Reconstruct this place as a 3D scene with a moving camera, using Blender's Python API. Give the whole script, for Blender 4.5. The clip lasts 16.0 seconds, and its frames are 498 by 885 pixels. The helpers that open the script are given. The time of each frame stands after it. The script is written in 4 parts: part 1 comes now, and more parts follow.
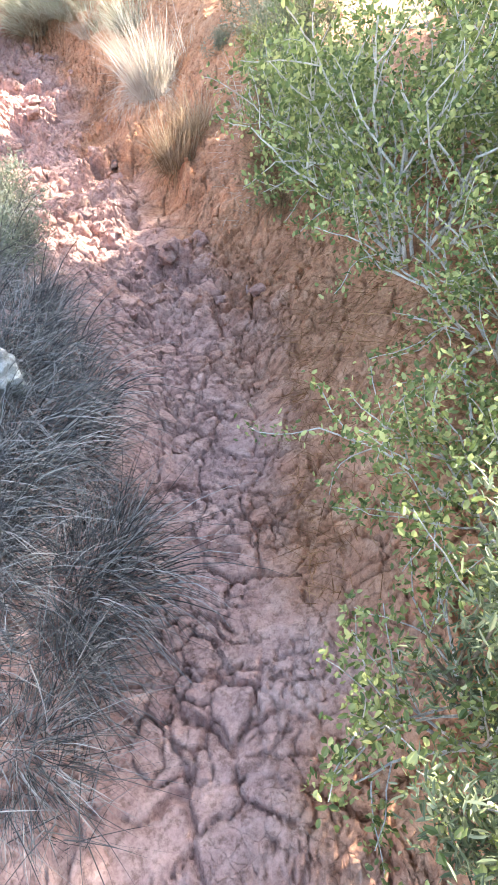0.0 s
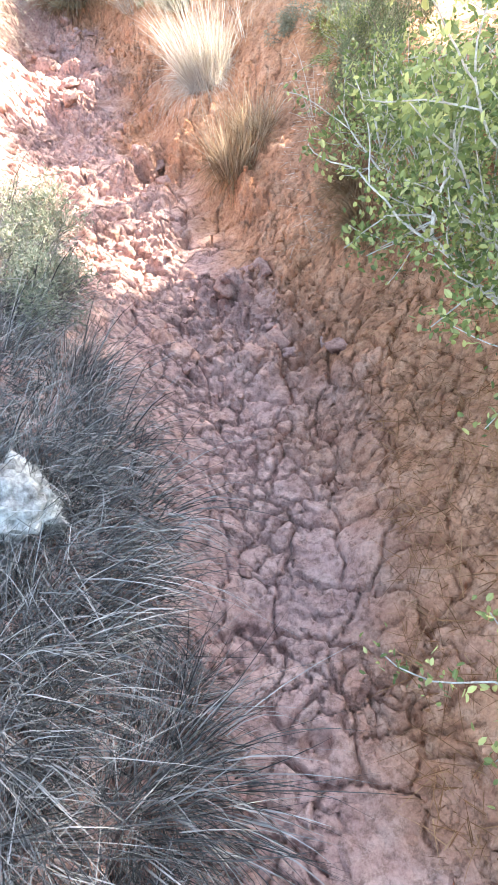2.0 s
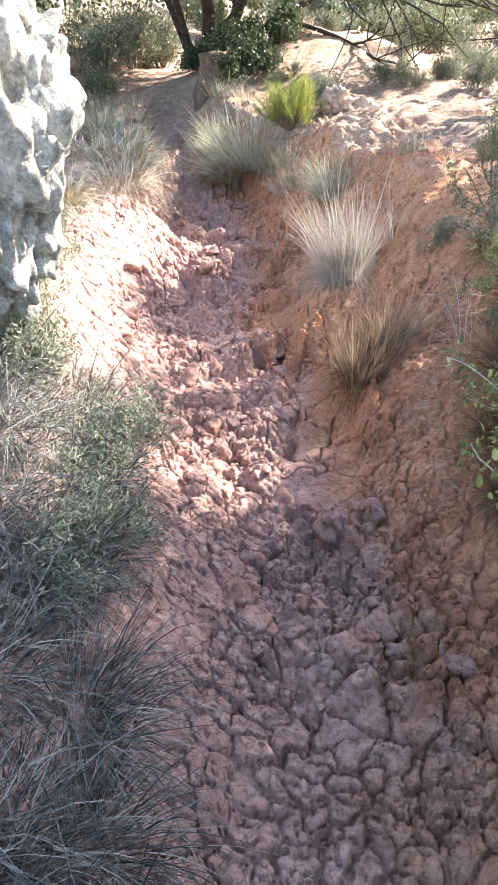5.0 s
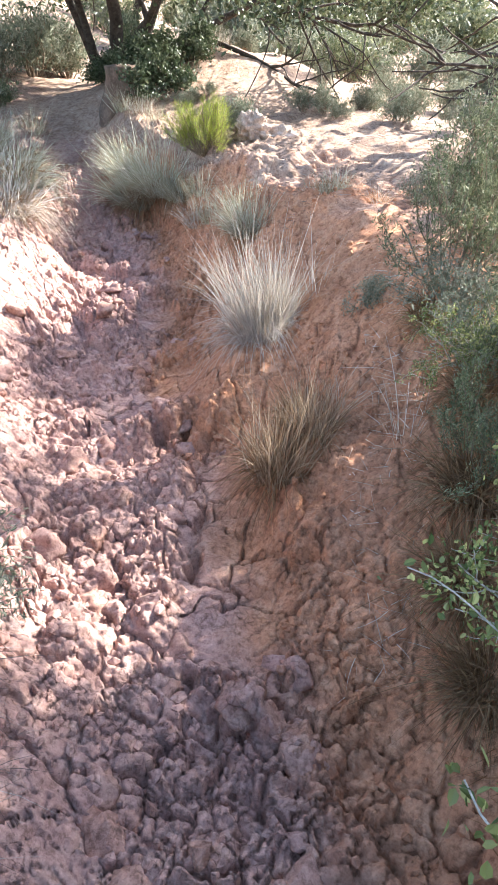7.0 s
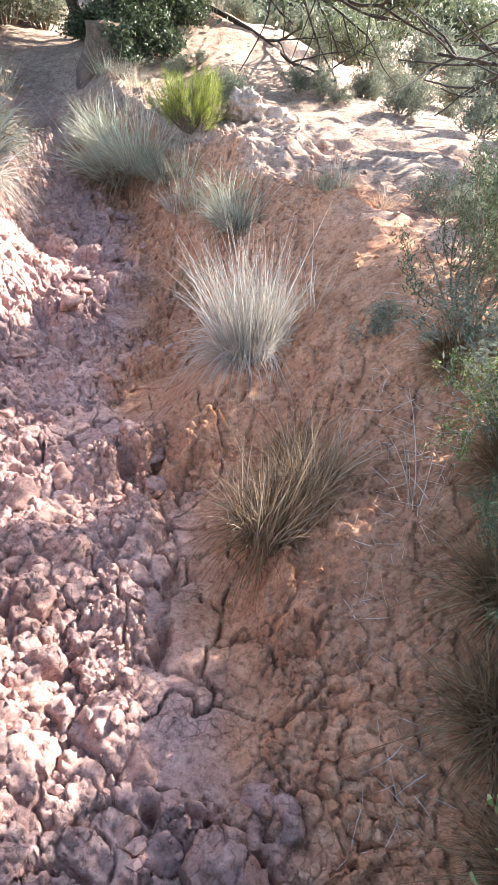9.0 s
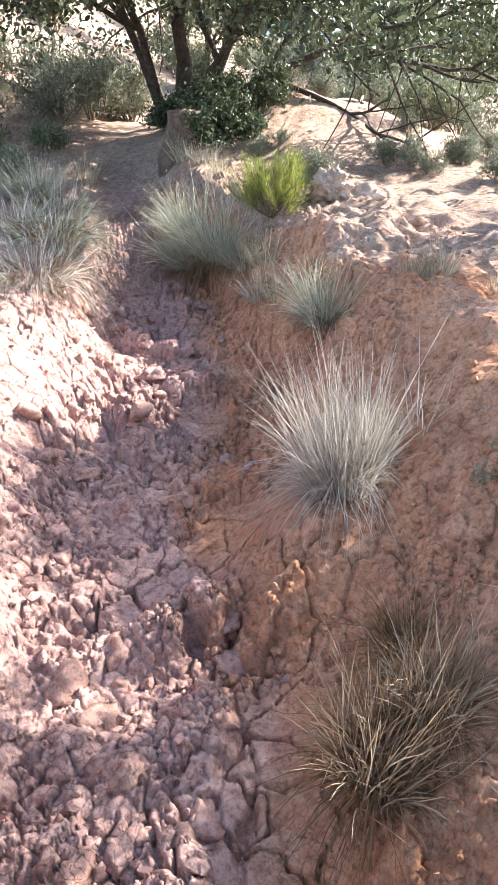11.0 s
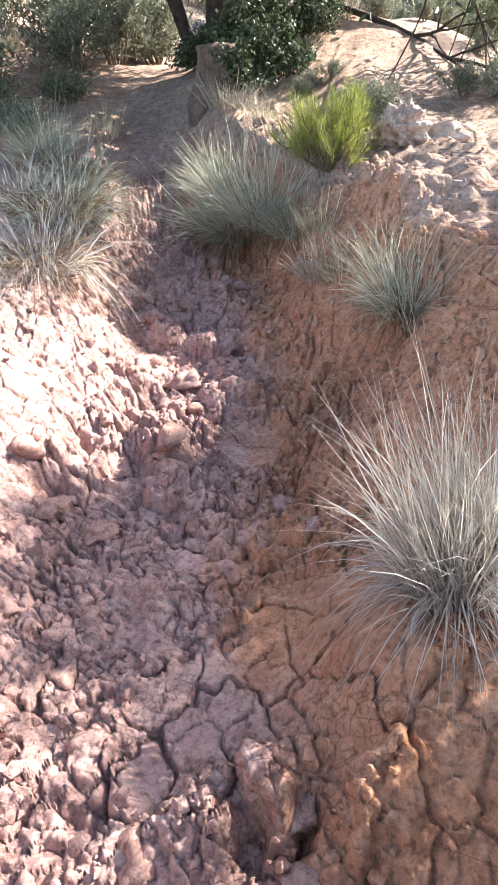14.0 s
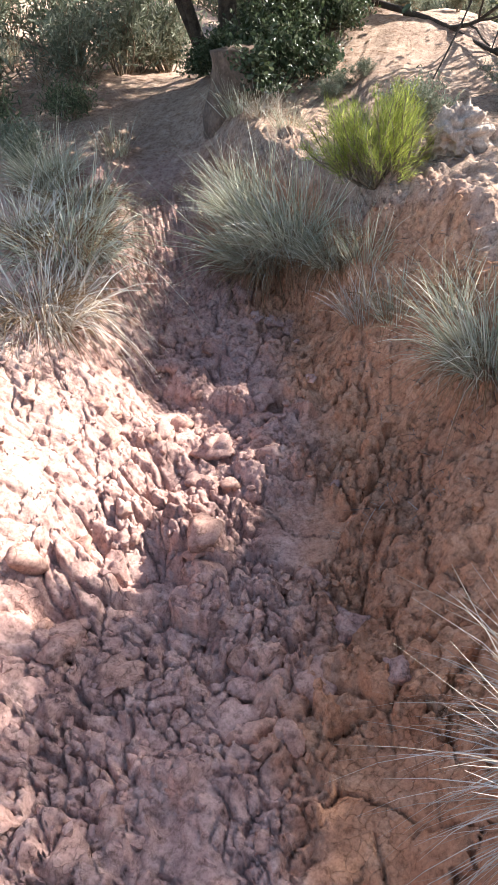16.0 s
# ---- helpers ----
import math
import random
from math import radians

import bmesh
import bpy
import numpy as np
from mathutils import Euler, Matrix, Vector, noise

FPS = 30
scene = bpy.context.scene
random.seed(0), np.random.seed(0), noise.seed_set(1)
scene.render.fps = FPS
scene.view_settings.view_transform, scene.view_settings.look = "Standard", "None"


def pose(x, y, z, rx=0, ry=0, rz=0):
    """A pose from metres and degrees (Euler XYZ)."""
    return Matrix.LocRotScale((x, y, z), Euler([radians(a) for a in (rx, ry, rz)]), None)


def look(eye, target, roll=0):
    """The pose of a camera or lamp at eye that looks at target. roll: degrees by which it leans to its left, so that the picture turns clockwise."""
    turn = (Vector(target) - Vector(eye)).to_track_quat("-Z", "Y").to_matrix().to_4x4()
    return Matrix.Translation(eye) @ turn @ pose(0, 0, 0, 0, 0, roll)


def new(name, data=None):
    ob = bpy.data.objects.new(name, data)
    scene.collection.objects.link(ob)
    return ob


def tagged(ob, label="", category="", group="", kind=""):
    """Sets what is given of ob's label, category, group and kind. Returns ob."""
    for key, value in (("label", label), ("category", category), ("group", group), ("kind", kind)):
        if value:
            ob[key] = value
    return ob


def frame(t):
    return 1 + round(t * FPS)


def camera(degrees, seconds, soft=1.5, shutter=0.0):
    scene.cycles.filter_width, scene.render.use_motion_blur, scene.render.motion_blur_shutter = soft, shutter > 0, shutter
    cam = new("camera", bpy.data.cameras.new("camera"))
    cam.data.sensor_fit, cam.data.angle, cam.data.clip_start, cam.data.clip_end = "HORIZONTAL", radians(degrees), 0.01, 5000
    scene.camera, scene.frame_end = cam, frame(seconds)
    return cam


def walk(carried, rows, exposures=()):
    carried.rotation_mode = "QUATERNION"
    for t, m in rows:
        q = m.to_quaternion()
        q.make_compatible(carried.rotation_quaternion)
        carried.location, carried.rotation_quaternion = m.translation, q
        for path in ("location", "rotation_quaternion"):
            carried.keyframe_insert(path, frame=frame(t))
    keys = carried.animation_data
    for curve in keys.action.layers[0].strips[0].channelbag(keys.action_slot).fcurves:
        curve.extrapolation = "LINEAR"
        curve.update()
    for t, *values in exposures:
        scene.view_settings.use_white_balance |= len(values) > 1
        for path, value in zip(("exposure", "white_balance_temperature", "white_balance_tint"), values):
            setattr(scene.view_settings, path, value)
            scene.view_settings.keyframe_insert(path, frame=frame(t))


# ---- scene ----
cam = camera(43.5, 16.0, 0.8)
PATH = [
    (0, (-0.005, 0.183, 1.414), (-0.144, 1.547, -0.042), -8.5),
    (0.5, (-0.12, 0.348, 1.419), (-0.186, 1.672, -0.079), -8.7),
    (1, (-0.144, 0.447, 1.405), (-0.226, 1.741, -0.118), -10.4),
    (1.5, (-0.156, 0.626, 1.388), (-0.266, 1.877, -0.169), -11.1),
    (2, (-0.181, 0.741, 1.397), (-0.397, 2.04, -0.108), -9.1),
    (2.5, (-0.166, 0.811, 1.384), (-0.359, 2.082, -0.148), -9.6),
    (3, (-0.154, 0.843, 1.385), (-0.345, 2.099, -0.16), -8.9),
    (3.5, (-0.168, 0.929, 1.392), (-0.468, 2.283, -0.049), -8.7),
    (4, (-0.203, 1.111, 1.387), (-0.674, 2.618, 0.16), -9.8),
    (4.2, (-0.256, 1.178, 1.388), (-0.735, 2.688, 0.167), -7.3),
    (6.3, (-0.289, 1.744, 1.367), (-0.803, 3.356, 0.3), -2.5),
    (6.5, (-0.282, 1.819, 1.336), (-0.701, 3.464, 0.278), -4.1),
    (7, (-0.353, 2.04, 1.346), (-0.628, 3.646, 0.187), 0.2),
    (7.5, (-0.435, 2.131, 1.321), (-0.673, 3.725, 0.137), 4.2),
    (8, (-0.416, 2.113, 1.344), (-0.68, 3.706, 0.165), 2.3),
    (8.5, (-0.476, 2.29, 1.323), (-0.701, 3.9, 0.158), 3.1),
    (9, (-0.514, 2.452, 1.317), (-0.656, 4.04, 0.109), 6.6),
    (9.5, (-0.562, 2.508, 1.341), (-0.773, 4.092, 0.138), 4.6),
    (10, (-0.553, 2.652, 1.321), (-0.891, 4.264, 0.186), -0.2),
    (10.2, (-0.555, 2.728, 1.326), (-0.949, 4.396, 0.295), 0.5),
    (12.3, (-0.788, 3.294, 1.301), (-1.244, 4.834, 0.108), -0.3),
    (12.5, (-0.791, 3.322, 1.296), (-1.293, 4.849, 0.105), -1.6),
    (13, (-0.823, 3.451, 1.258), (-1.406, 4.959, 0.081), -3.9),
    (13.5, (-0.85, 3.617, 1.228), (-1.422, 5.139, 0.063), -2.9),
    (14, (-0.891, 3.731, 1.19), (-1.442, 5.239, -0.003), -3.8),
    (14.5, (-1.009, 3.876, 1.208), (-1.456, 5.487, 0.109), 0.2),
    (15, (-1.091, 3.993, 1.205), (-1.632, 5.52, 0.032), -2.9),
    (15.5, (-1.149, 4.073, 1.188), (-1.762, 5.594, 0.042), -5.5),
    (16, (-1.16, 4.235, 1.151), (-1.765, 5.73, -0.033), -6.7),
]
walk(cam, [(t, look(eye, target, roll)) for t, eye, target, roll in PATH], [(0, 3.55, 7300, 10), (1.2, 3.78, 7350, 10), (3.0, 3.45, 7600, 10), (4.2, 2.95, 7150, 10), (6.3, 2.5, 6700, 10), (7.5, 2.65, 6550, 10), (9.0, 2.6, 6500, 10), (12.3, 2.28, 6550, 10), (14.5, 2.3, 6550, 10), (16, 2.0, 6600, 10)])

# ---- light ----
SUN_AZ, SUN_EL = 45.0, 35.0      # degrees from +y towards +x, degrees up
world = bpy.data.worlds.new("world")
scene.world = world
world.use_nodes = True
wn = world.node_tree.nodes
sky = wn.new("ShaderNodeTexSky")
sky.sky_type, sky.sun_disc = "NISHITA", False
sky.sun_elevation, sky.sun_rotation = radians(SUN_EL), radians(SUN_AZ)
sky.air_density, sky.dust_density = 1.0, 1.2
world.node_tree.links.new(sky.outputs[0], wn["Background"].inputs[0])
wn["Background"].inputs[1].default_value = 0.11
sun = new("sun", bpy.data.lights.new("sun", "SUN"))
sun.data.energy, sun.data.angle, sun.data.color = 4.3, radians(0.53), (1.0, 0.96, 0.91)
az, el = radians(SUN_AZ), radians(SUN_EL)
sun.matrix_world = look((0, 0, 0), (-math.sin(az) * math.cos(el), -math.cos(az) * math.cos(el), -math.sin(el)))


# ---- materials ----
def material(name, rough=0.8, spec=0.3):
    m = bpy.data.materials.new(name)
    m.use_nodes = True
    b = m.node_tree.nodes["Principled BSDF"]
    b.inputs["Roughness"].default_value = rough
    b.inputs["Specular IOR Level"].default_value = spec
    return m, m.node_tree.nodes, m.node_tree.links, b


def ramp(nodes, stops):
    r = nodes.new("ShaderNodeValToRGB")
    while len(r.color_ramp.elements) < len(stops):
        r.color_ramp.elements.new(0.5)
    for e, (p, c) in zip(r.color_ramp.elements, stops):
        e.position, e.color = p, (*c, 1)
    return r


def noise_node(nodes, links, scale, detail=4.0, rough=0.55, coord="Object"):
    c = nodes.new("ShaderNodeNewGeometry" if coord == "Position" else "ShaderNodeTexCoord")
    n = nodes.new("ShaderNodeTexNoise")
    n.inputs["Scale"].default_value, n.inputs["Detail"].default_value, n.inputs["Roughness"].default_value = scale, detail, rough
    links.new(c.outputs[coord], n.inputs["Vector"])
    return n


def mix(nodes, links, kind, fac, a, b):
    n = nodes.new("ShaderNodeMix")
    n.data_type, n.blend_type = "RGBA", kind
    for socket, value in ((n.inputs[0], fac), (n.inputs[6], a), (n.inputs[7], b)):
        if isinstance(value, (int, float)):
            socket.default_value = value
        elif isinstance(value, tuple):
            socket.default_value = (*value, 1)
        else:
            links.new(value, socket)
    return n.outputs[2]


def bump(nodes, links, height, strength, distance, b, chain=None):
    n = nodes.new("ShaderNodeBump")
    n.inputs["Strength"].default_value, n.inputs["Distance"].default_value = strength, distance
    links.new(height, n.inputs["Height"])
    if chain:
        links.new(chain, n.inputs["Normal"])
    links.new(n.outputs[0], b.inputs["Normal"])
    return n.outputs[0]


def clay_material(name, attributes=True):
    """Dried red clay: pink silt, orange subsoil and a pale gritty crust, mixed by soil type."""
    m, n, l, b = material(name, 0.92, 0.15)
    big = noise_node(n, l, 2.2, 5, coord="Position")
    mid = noise_node(n, l, 14.0, 6, 0.65, "Position")
    fine = noise_node(n, l, 120.0, 4, 0.7, "Position")
    pink = ramp(n, [(0.25, (0.32, 0.190, 0.165)), (0.5, (0.45, 0.292, 0.252)), (0.75, (0.56, 0.40, 0.345))])
    l.new(mid.outputs[0], pink.inputs[0])
    orange = ramp(n, [(0.25, (0.34, 0.150, 0.078)), (0.5, (0.48, 0.240, 0.130)), (0.78, (0.57, 0.345, 0.215))])
    l.new(mid.outputs[0], orange.inputs[0])
    crust = ramp(n, [(0.3, (0.27, 0.18, 0.13)), (0.55, (0.43, 0.31, 0.235)), (0.75, (0.55, 0.435, 0.35))])
    l.new(mid.outputs[0], crust.inputs[0])
    if attributes:
        soil = n.new("ShaderNodeAttribute")
        soil.attribute_name = "soil"
        cr = n.new("ShaderNodeAttribute")
        cr.attribute_name = "crust"
        c = mix(n, l, "MIX", soil.outputs["Fac"], pink.outputs[0], orange.outputs[0])
        c = mix(n, l, "MIX", cr.outputs["Fac"], c, crust.outputs[0])
    else:
        info = n.new("ShaderNodeObjectInfo")
        shift = n.new("ShaderNodeMath")
        shift.operation, shift.inputs[1].default_value = "MULTIPLY", 0.3
        l.new(info.outputs["Random"], shift.inputs[0])
        c = mix(n, l, "MIX", shift.outputs[0], pink.outputs[0], orange.outputs[0])
    tone = ramp(n, [(0.3, (0.80, 0.78, 0.80)), (0.7, (1.12, 1.1, 1.08))])
    l.new(big.outputs[0], tone.inputs[0])
    c = mix(n, l, "MULTIPLY", 1.0, c, tone.outputs[0])
    grit = ramp(n, [(0.32, (0.55, 0.53, 0.52)), (0.6, (1.12, 1.12, 1.12))])
    l.new(fine.outputs[0], grit.inputs[0])
    c = mix(n, l, "MULTIPLY", 0.55, c, grit.outputs[0])
    tex = noise_node(n, l, 45.0, 5, 0.7, "Position")
    speck = ramp(n, [(0.36, (0.50, 0.46, 0.44)), (0.5, (1.0, 1.0, 1.0)), (0.7, (1.16, 1.16, 1.16))])
    l.new(tex.outputs[0], speck.inputs[0])
    c = mix(n, l, "MULTIPLY", 0.8, c, speck.outputs[0])
    l.new(c, b.inputs["Base Color"])
    c0 = n.new("ShaderNodeNewGeometry")
    warp = mix(n, l, "ADD", 0.05, c0.outputs["Position"], mid.outputs["Color"])
    k = bump(n, l, mid.outputs[0], 0.4, 0.012, b)
    for scale, width, depth in ((31.0, 0.05, 0.7), (74.0, 0.07, 0.4)):
        vor = n.new("ShaderNodeTexVoronoi")
        vor.feature = "DISTANCE_TO_EDGE"
        vor.inputs["Scale"].default_value = scale
        l.new(warp, vor.inputs["Vector"])
        gap = ramp(n, [(0.0, (0, 0, 0)), (width, (1, 1, 1))])
        l.new(vor.outputs["Distance"], gap.inputs[0])
        patch = noise_node(n, l, 3.1 if scale < 50 else 6.3, 2, coord="Position")
        where = ramp(n, [(0.46, (0, 0, 0)), (0.58, (1, 1, 1))])
        l.new(patch.outputs[0], where.inputs[0])
        k = bump(n, l, mix(n, l, "MIX", where.outputs[0], (1.0, 1.0, 1.0), gap.outputs[0]), depth, 0.006, b, k)
    k = bump(n, l, tex.outputs[0], 0.6, 0.006, b, k)
    bump(n, l, fine.outputs[0], 0.45, 0.005, b, k)
    return m


def blade_material(name, a, bcol, c, glow=0.3, rough=0.55):
    """Leaf or blade: each island its own tone between three colours, with light passing through."""
    m, n, l, b = material(name, rough, 0.35)
    g = n.new("ShaderNodeNewGeometry")
    r = ramp(n, [(0.0, a), (0.55, bcol), (1.0, c)])
    l.new(g.outputs["Random Per Island"], r.inputs[0])
    patch = noise_node(n, l, 5.0, 3)
    t = ramp(n, [(0.3, (0.72, 0.72, 0.72)), (0.7, (1.15, 1.15, 1.15))])
    l.new(patch.outputs[0], t.inputs[0])
    col = mix(n, l, "MULTIPLY", 1.0, r.outputs[0], t.outputs[0])
    l.new(col, b.inputs["Base Color"])
    if glow:
        tr = n.new("ShaderNodeBsdfTranslucent")
        l.new(col, tr.inputs[0])
        ms = n.new("ShaderNodeMixShader")
        ms.inputs[0].default_value = glow
        out = n["Material Output"]
        l.new(b.outputs[0], ms.inputs[1])
        l.new(tr.outputs[0], ms.inputs[2])
        l.new(ms.outputs[0], out.inputs[0])
    return m


def bark_material(name, dark, light, scale=18.0, rough=0.9):
    m, n, l, b = material(name, rough, 0.2)
    t = noise_node(n, l, scale, 6, 0.7)
    f = noise_node(n, l, scale * 7, 3)
    r = ramp(n, [(0.32, dark), (0.68, light)])
    l.new(t.outputs[0], r.inputs[0])
    g = ramp(n, [(0.3, (0.7, 0.7, 0.7)), (0.7, (1.15, 1.15, 1.15))])
    l.new(f.outputs[0], g.inputs[0])
    l.new(mix(n, l, "MULTIPLY", 1.0, r.outputs[0], g.outputs[0]), b.inputs["Base Color"])
    k = bump(n, l, t.outputs[0], 0.8, 0.02, b)
    bump(n, l, f.outputs[0], 0.5, 0.004, b, k)
    return m


CLAY = clay_material("red_clay")
CLOD = clay_material("clod_clay", False)
STRAW = blade_material("straw", (0.40, 0.34, 0.27), (0.58, 0.52, 0.44), (0.76, 0.71, 0.64), 0.35)
DRY_STRAW = blade_material("dry_straw", (0.22, 0.14, 0.085), (0.40, 0.29, 0.19), (0.60, 0.49, 0.37), 0.3)
ESPARTO = blade_material("esparto", (0.26, 0.26, 0.17), (0.48, 0.47, 0.34), (0.72, 0.69, 0.57), 0.3)
THATCH = blade_material("thatch", (0.13, 0.075, 0.035), (0.24, 0.14, 0.07), (0.36, 0.24, 0.13), 0.2, 0.8)
# grey_grass: most blades taken towards black, putting the bank's shade into the colour
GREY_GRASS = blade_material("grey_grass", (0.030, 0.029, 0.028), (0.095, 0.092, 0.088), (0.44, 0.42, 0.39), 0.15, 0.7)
NEEDLE = blade_material("needle_litter", (0.16, 0.07, 0.025), (0.30, 0.14, 0.06), (0.42, 0.24, 0.12), 0.1, 0.8)
OAK_LEAF = blade_material("oak_leaf", (0.035, 0.055, 0.022), (0.075, 0.10, 0.05), (0.16, 0.18, 0.11), 0.25, 0.42)
# bush_leaf: green raised well above its own tone, standing in for sun on the shrubs
BUSH_LEAF = blade_material("bush_leaf", (0.08, 0.12, 0.035), (0.21, 0.25, 0.085), (0.52, 0.53, 0.22), 0.4, 0.4)
SAGE_LEAF = blade_material("sage_leaf", (0.13, 0.15, 0.10), (0.22, 0.24, 0.17), (0.36, 0.36, 0.27), 0.25, 0.7)
ROSEMARY = blade_material("rosemary_leaf", (0.07, 0.09, 0.045), (0.16, 0.19, 0.095), (0.34, 0.36, 0.22), 0.25, 0.5)
PINE_NEEDLE = blade_material("pine_needle", (0.16, 0.20, 0.035), (0.33, 0.37, 0.07), (0.48, 0.50, 0.14), 0.4, 0.5)
OLIVE_LEAF = blade_material("olive_leaf", (0.07, 0.09, 0.045), (0.14, 0.16, 0.085), (0.24, 0.25, 0.15), 0.25, 0.5)
DARK_BARK = bark_material("dark_bark", (0.030, 0.024, 0.020), (0.11, 0.09, 0.075))
# pale twigs, whitened further to look sunlit while the crown shades them
PALE_BARK = bark_material("pale_bark", (0.34, 0.31, 0.27), (0.68, 0.65, 0.60), 30)
TWIG = bark_material("twig_bark", (0.13, 0.09, 0.06), (0.33, 0.27, 0.20), 40)
LICHEN = bark_material("lichen_rock", (0.085, 0.075, 0.065), (0.60, 0.60, 0.56), 16)
ROCK = bark_material("pale_rock", (0.30, 0.21, 0.16), (0.64, 0.53, 0.45), 12)
# earth_pillar: brown earth, darkened in colour for the oak's shade over it
EARTH = bark_material("earth_pillar", (0.08, 0.055, 0.04), (0.22, 0.155, 0.12), 9)
# far_hill: the blue is distance haze mixed into the base colour
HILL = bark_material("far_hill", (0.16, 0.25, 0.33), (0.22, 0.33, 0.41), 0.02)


# ---- noise and mesh helpers ----
def lattice(i, j, seed):
    v = np.sin(i * 127.1 + j * 311.7 + seed * 74.7) * 43758.5453
    return v - np.floor(v)


def value_noise(x, y, seed=0):
    i, j = np.floor(x), np.floor(y)
    u, v = x - i, y - j
    u, v = u * u * (3 - 2 * u), v * v * (3 - 2 * v)
    a = lattice(i, j, seed) * (1 - u) + lattice(i + 1, j, seed) * u
    c = lattice(i, j + 1, seed) * (1 - u) + lattice(i + 1, j + 1, seed) * u
    return a * (1 - v) + c * v - 0.5


def fbm(x, y, seed=0, octaves=4):
    total, amp = 0.0, 1.0
    for k in range(octaves):
        total = total + amp * value_noise(x * 2 ** k, y * 2 ** k, seed + 11 * k)
        amp *= 0.5
    return total


def cells(x, y, size, seed):
    """Nearest and second nearest cell centre of a jittered grid, in metres, and a random value for the nearest."""
    gx, gy = x / size, y / size
    i, j = np.floor(gx), np.floor(gy)
    f1, f2, rid = np.full(x.shape, 9.0), np.full(x.shape, 9.0), np.zeros(x.shape)
    for a in (-1, 0, 1):
        for c in (-1, 0, 1):
            ci, cj = i + a, j + c
            d = np.hypot(ci + 0.1 + 0.8 * lattice(ci, cj, seed) - gx, cj + 0.1 + 0.8 * lattice(ci, cj, seed + 5) - gy)
            near = d < f1
            f2 = np.where(near, f1, np.minimum(f2, d))
            rid = np.where(near, lattice(ci, cj, seed + 9), rid)
            f1 = np.where(near, d, f1)
    return f1 * size, f2 * size, rid


def step(a, b, v):
    s = np.clip((v - a) / (b - a), 0, 1)
    return s * s * (3 - 2 * s)


def blob(x, y, cx, cy, rx, ry):
    return np.exp(-((x - cx) / rx) ** 2 - ((y - cy) / ry) ** 2)


# ---- ground ----
# The gully: y, bed x, bed z, left toe, left brink, left brink z, right toe, right brink, right brink z (z above a plane that falls 87 mm a metre)
GULLY = np.array([
    (-2.0, -0.10, 0.10, 0.40, 0.90, 0.50, 0.40, 1.00, 0.50),
    (1.2, -0.20, 0.07, 0.05, 0.50, 0.45, 0.18, 0.62, 0.42),
    (1.9, -0.33, 0.06, 0.05, 0.62, 0.50, 0.14, 0.80, 0.56),
    (2.7, -0.50, 0.05, 0.10, 1.10, 0.62, 0.20, 1.10, 0.62),
    (3.6, -0.95, 0.07, 0.30, 1.15, 0.70, 0.30, 1.45, 0.74),
    (4.2, -1.20, 0.09, 0.25, 1.15, 0.66, 0.30, 1.45, 0.76),
    (4.8, -1.62, 0.09, 0.25, 1.10, 0.55, 0.40, 1.60, 0.82),
    (5.5, -1.72, 0.07, 0.20, 1.00, 0.58, 0.35, 1.35, 0.88),
    (6.2, -1.95, 0.19, 0.30, 0.90, 0.72, 0.42, 1.15, 0.87),
    (6.8, -2.25, 0.29, 0.40, 0.85, 0.80, 0.42, 1.12, 0.96),
    (7.4, -2.65, 0.42, 0.35, 0.75, 0.80, 0.36, 0.92, 1.00),
    (8.4, -3.20, 0.72, 0.25, 0.60, 0.98, 0.25, 0.60, 1.12),
    (10.0, -4.00, 1.15, 0.25, 0.60, 1.25, 0.25, 0.60, 1.30),
])
FALL = 0.087


def gully_value(k, y):
    return sum(np.interp(y + o, GULLY[:, 0], GULLY[:, k]) for o in (-0.3, -0.15, 0.0, 0.15, 0.3)) / 5


def land(x, y):
    """The ground's height without clods and cracks."""
    x, y = np.asarray(x, float), np.asarray(y, float)
    bed, z0 = gully_value(1, y), gully_value(2, y)
    d = x - bed + 0.10 * value_noise(y * 2.3, y * 0 + 3, 4)
    d = d + 0.09 * value_noise(x * 3, y * 3, 21) * np.clip(np.abs(d) * 3, 0, 1)
    left = step(gully_value(3, y), gully_value(4, y), -d)
    right = np.clip((d - gully_value(6, y)) / (gully_value(7, y) - gully_value(6, y)), 0, 1)
    right = right * 0.55 + 0.45 * right * right * (3 - 2 * right)
    z = z0 + (gully_value(5, y) - z0) * left + (gully_value(8, y) - z0) * right
    z = z + 0.05 * np.clip(-d - 1.2, 0, 3) + 0.02 * np.clip(d - 1.4, 0, 3)
    z = z + 0.20 * blob(x, y, -0.92, 4.66, 0.20, 0.30) + 0.08 * blob(x, y, -0.54, 3.84, 0.14, 0.16)
    z = z - FALL * np.clip(y, -3, 14)
    away = 0.36 + 0.012 * (np.clip(y, 9, 60) - 9) + 2.6 * step(0, 7, -x - 3.6 - 0.22 * (y - 10)) - 0.60 * step(-1.5, 4, x + 0.12 * (y - 9)) + 0.48 * blob(x, y, -2.1, 10.6, 1.4, 2.0)
    away = away + 0.10 * fbm(x * 0.5, y * 0.5, 31) + 0.10 * fbm(x * 2.2, y * 2.2, 33) * step(16, 11, y) + 0.5 * fbm(x * 0.03, y * 0.03, 37) * step(20, 60, np.hypot(x, y))
    w = step(8.3, 10.5, y)
    side = step(3.0, 6.0, np.abs(x + 1))
    near = z * (1 - side) + side * (0.42 - FALL * np.clip(y, -3, 9) + 0.25 * (x < 0) + 0.15 * fbm(x * 0.4, y * 0.4, 8))
    return near * (1 - w) + away * w


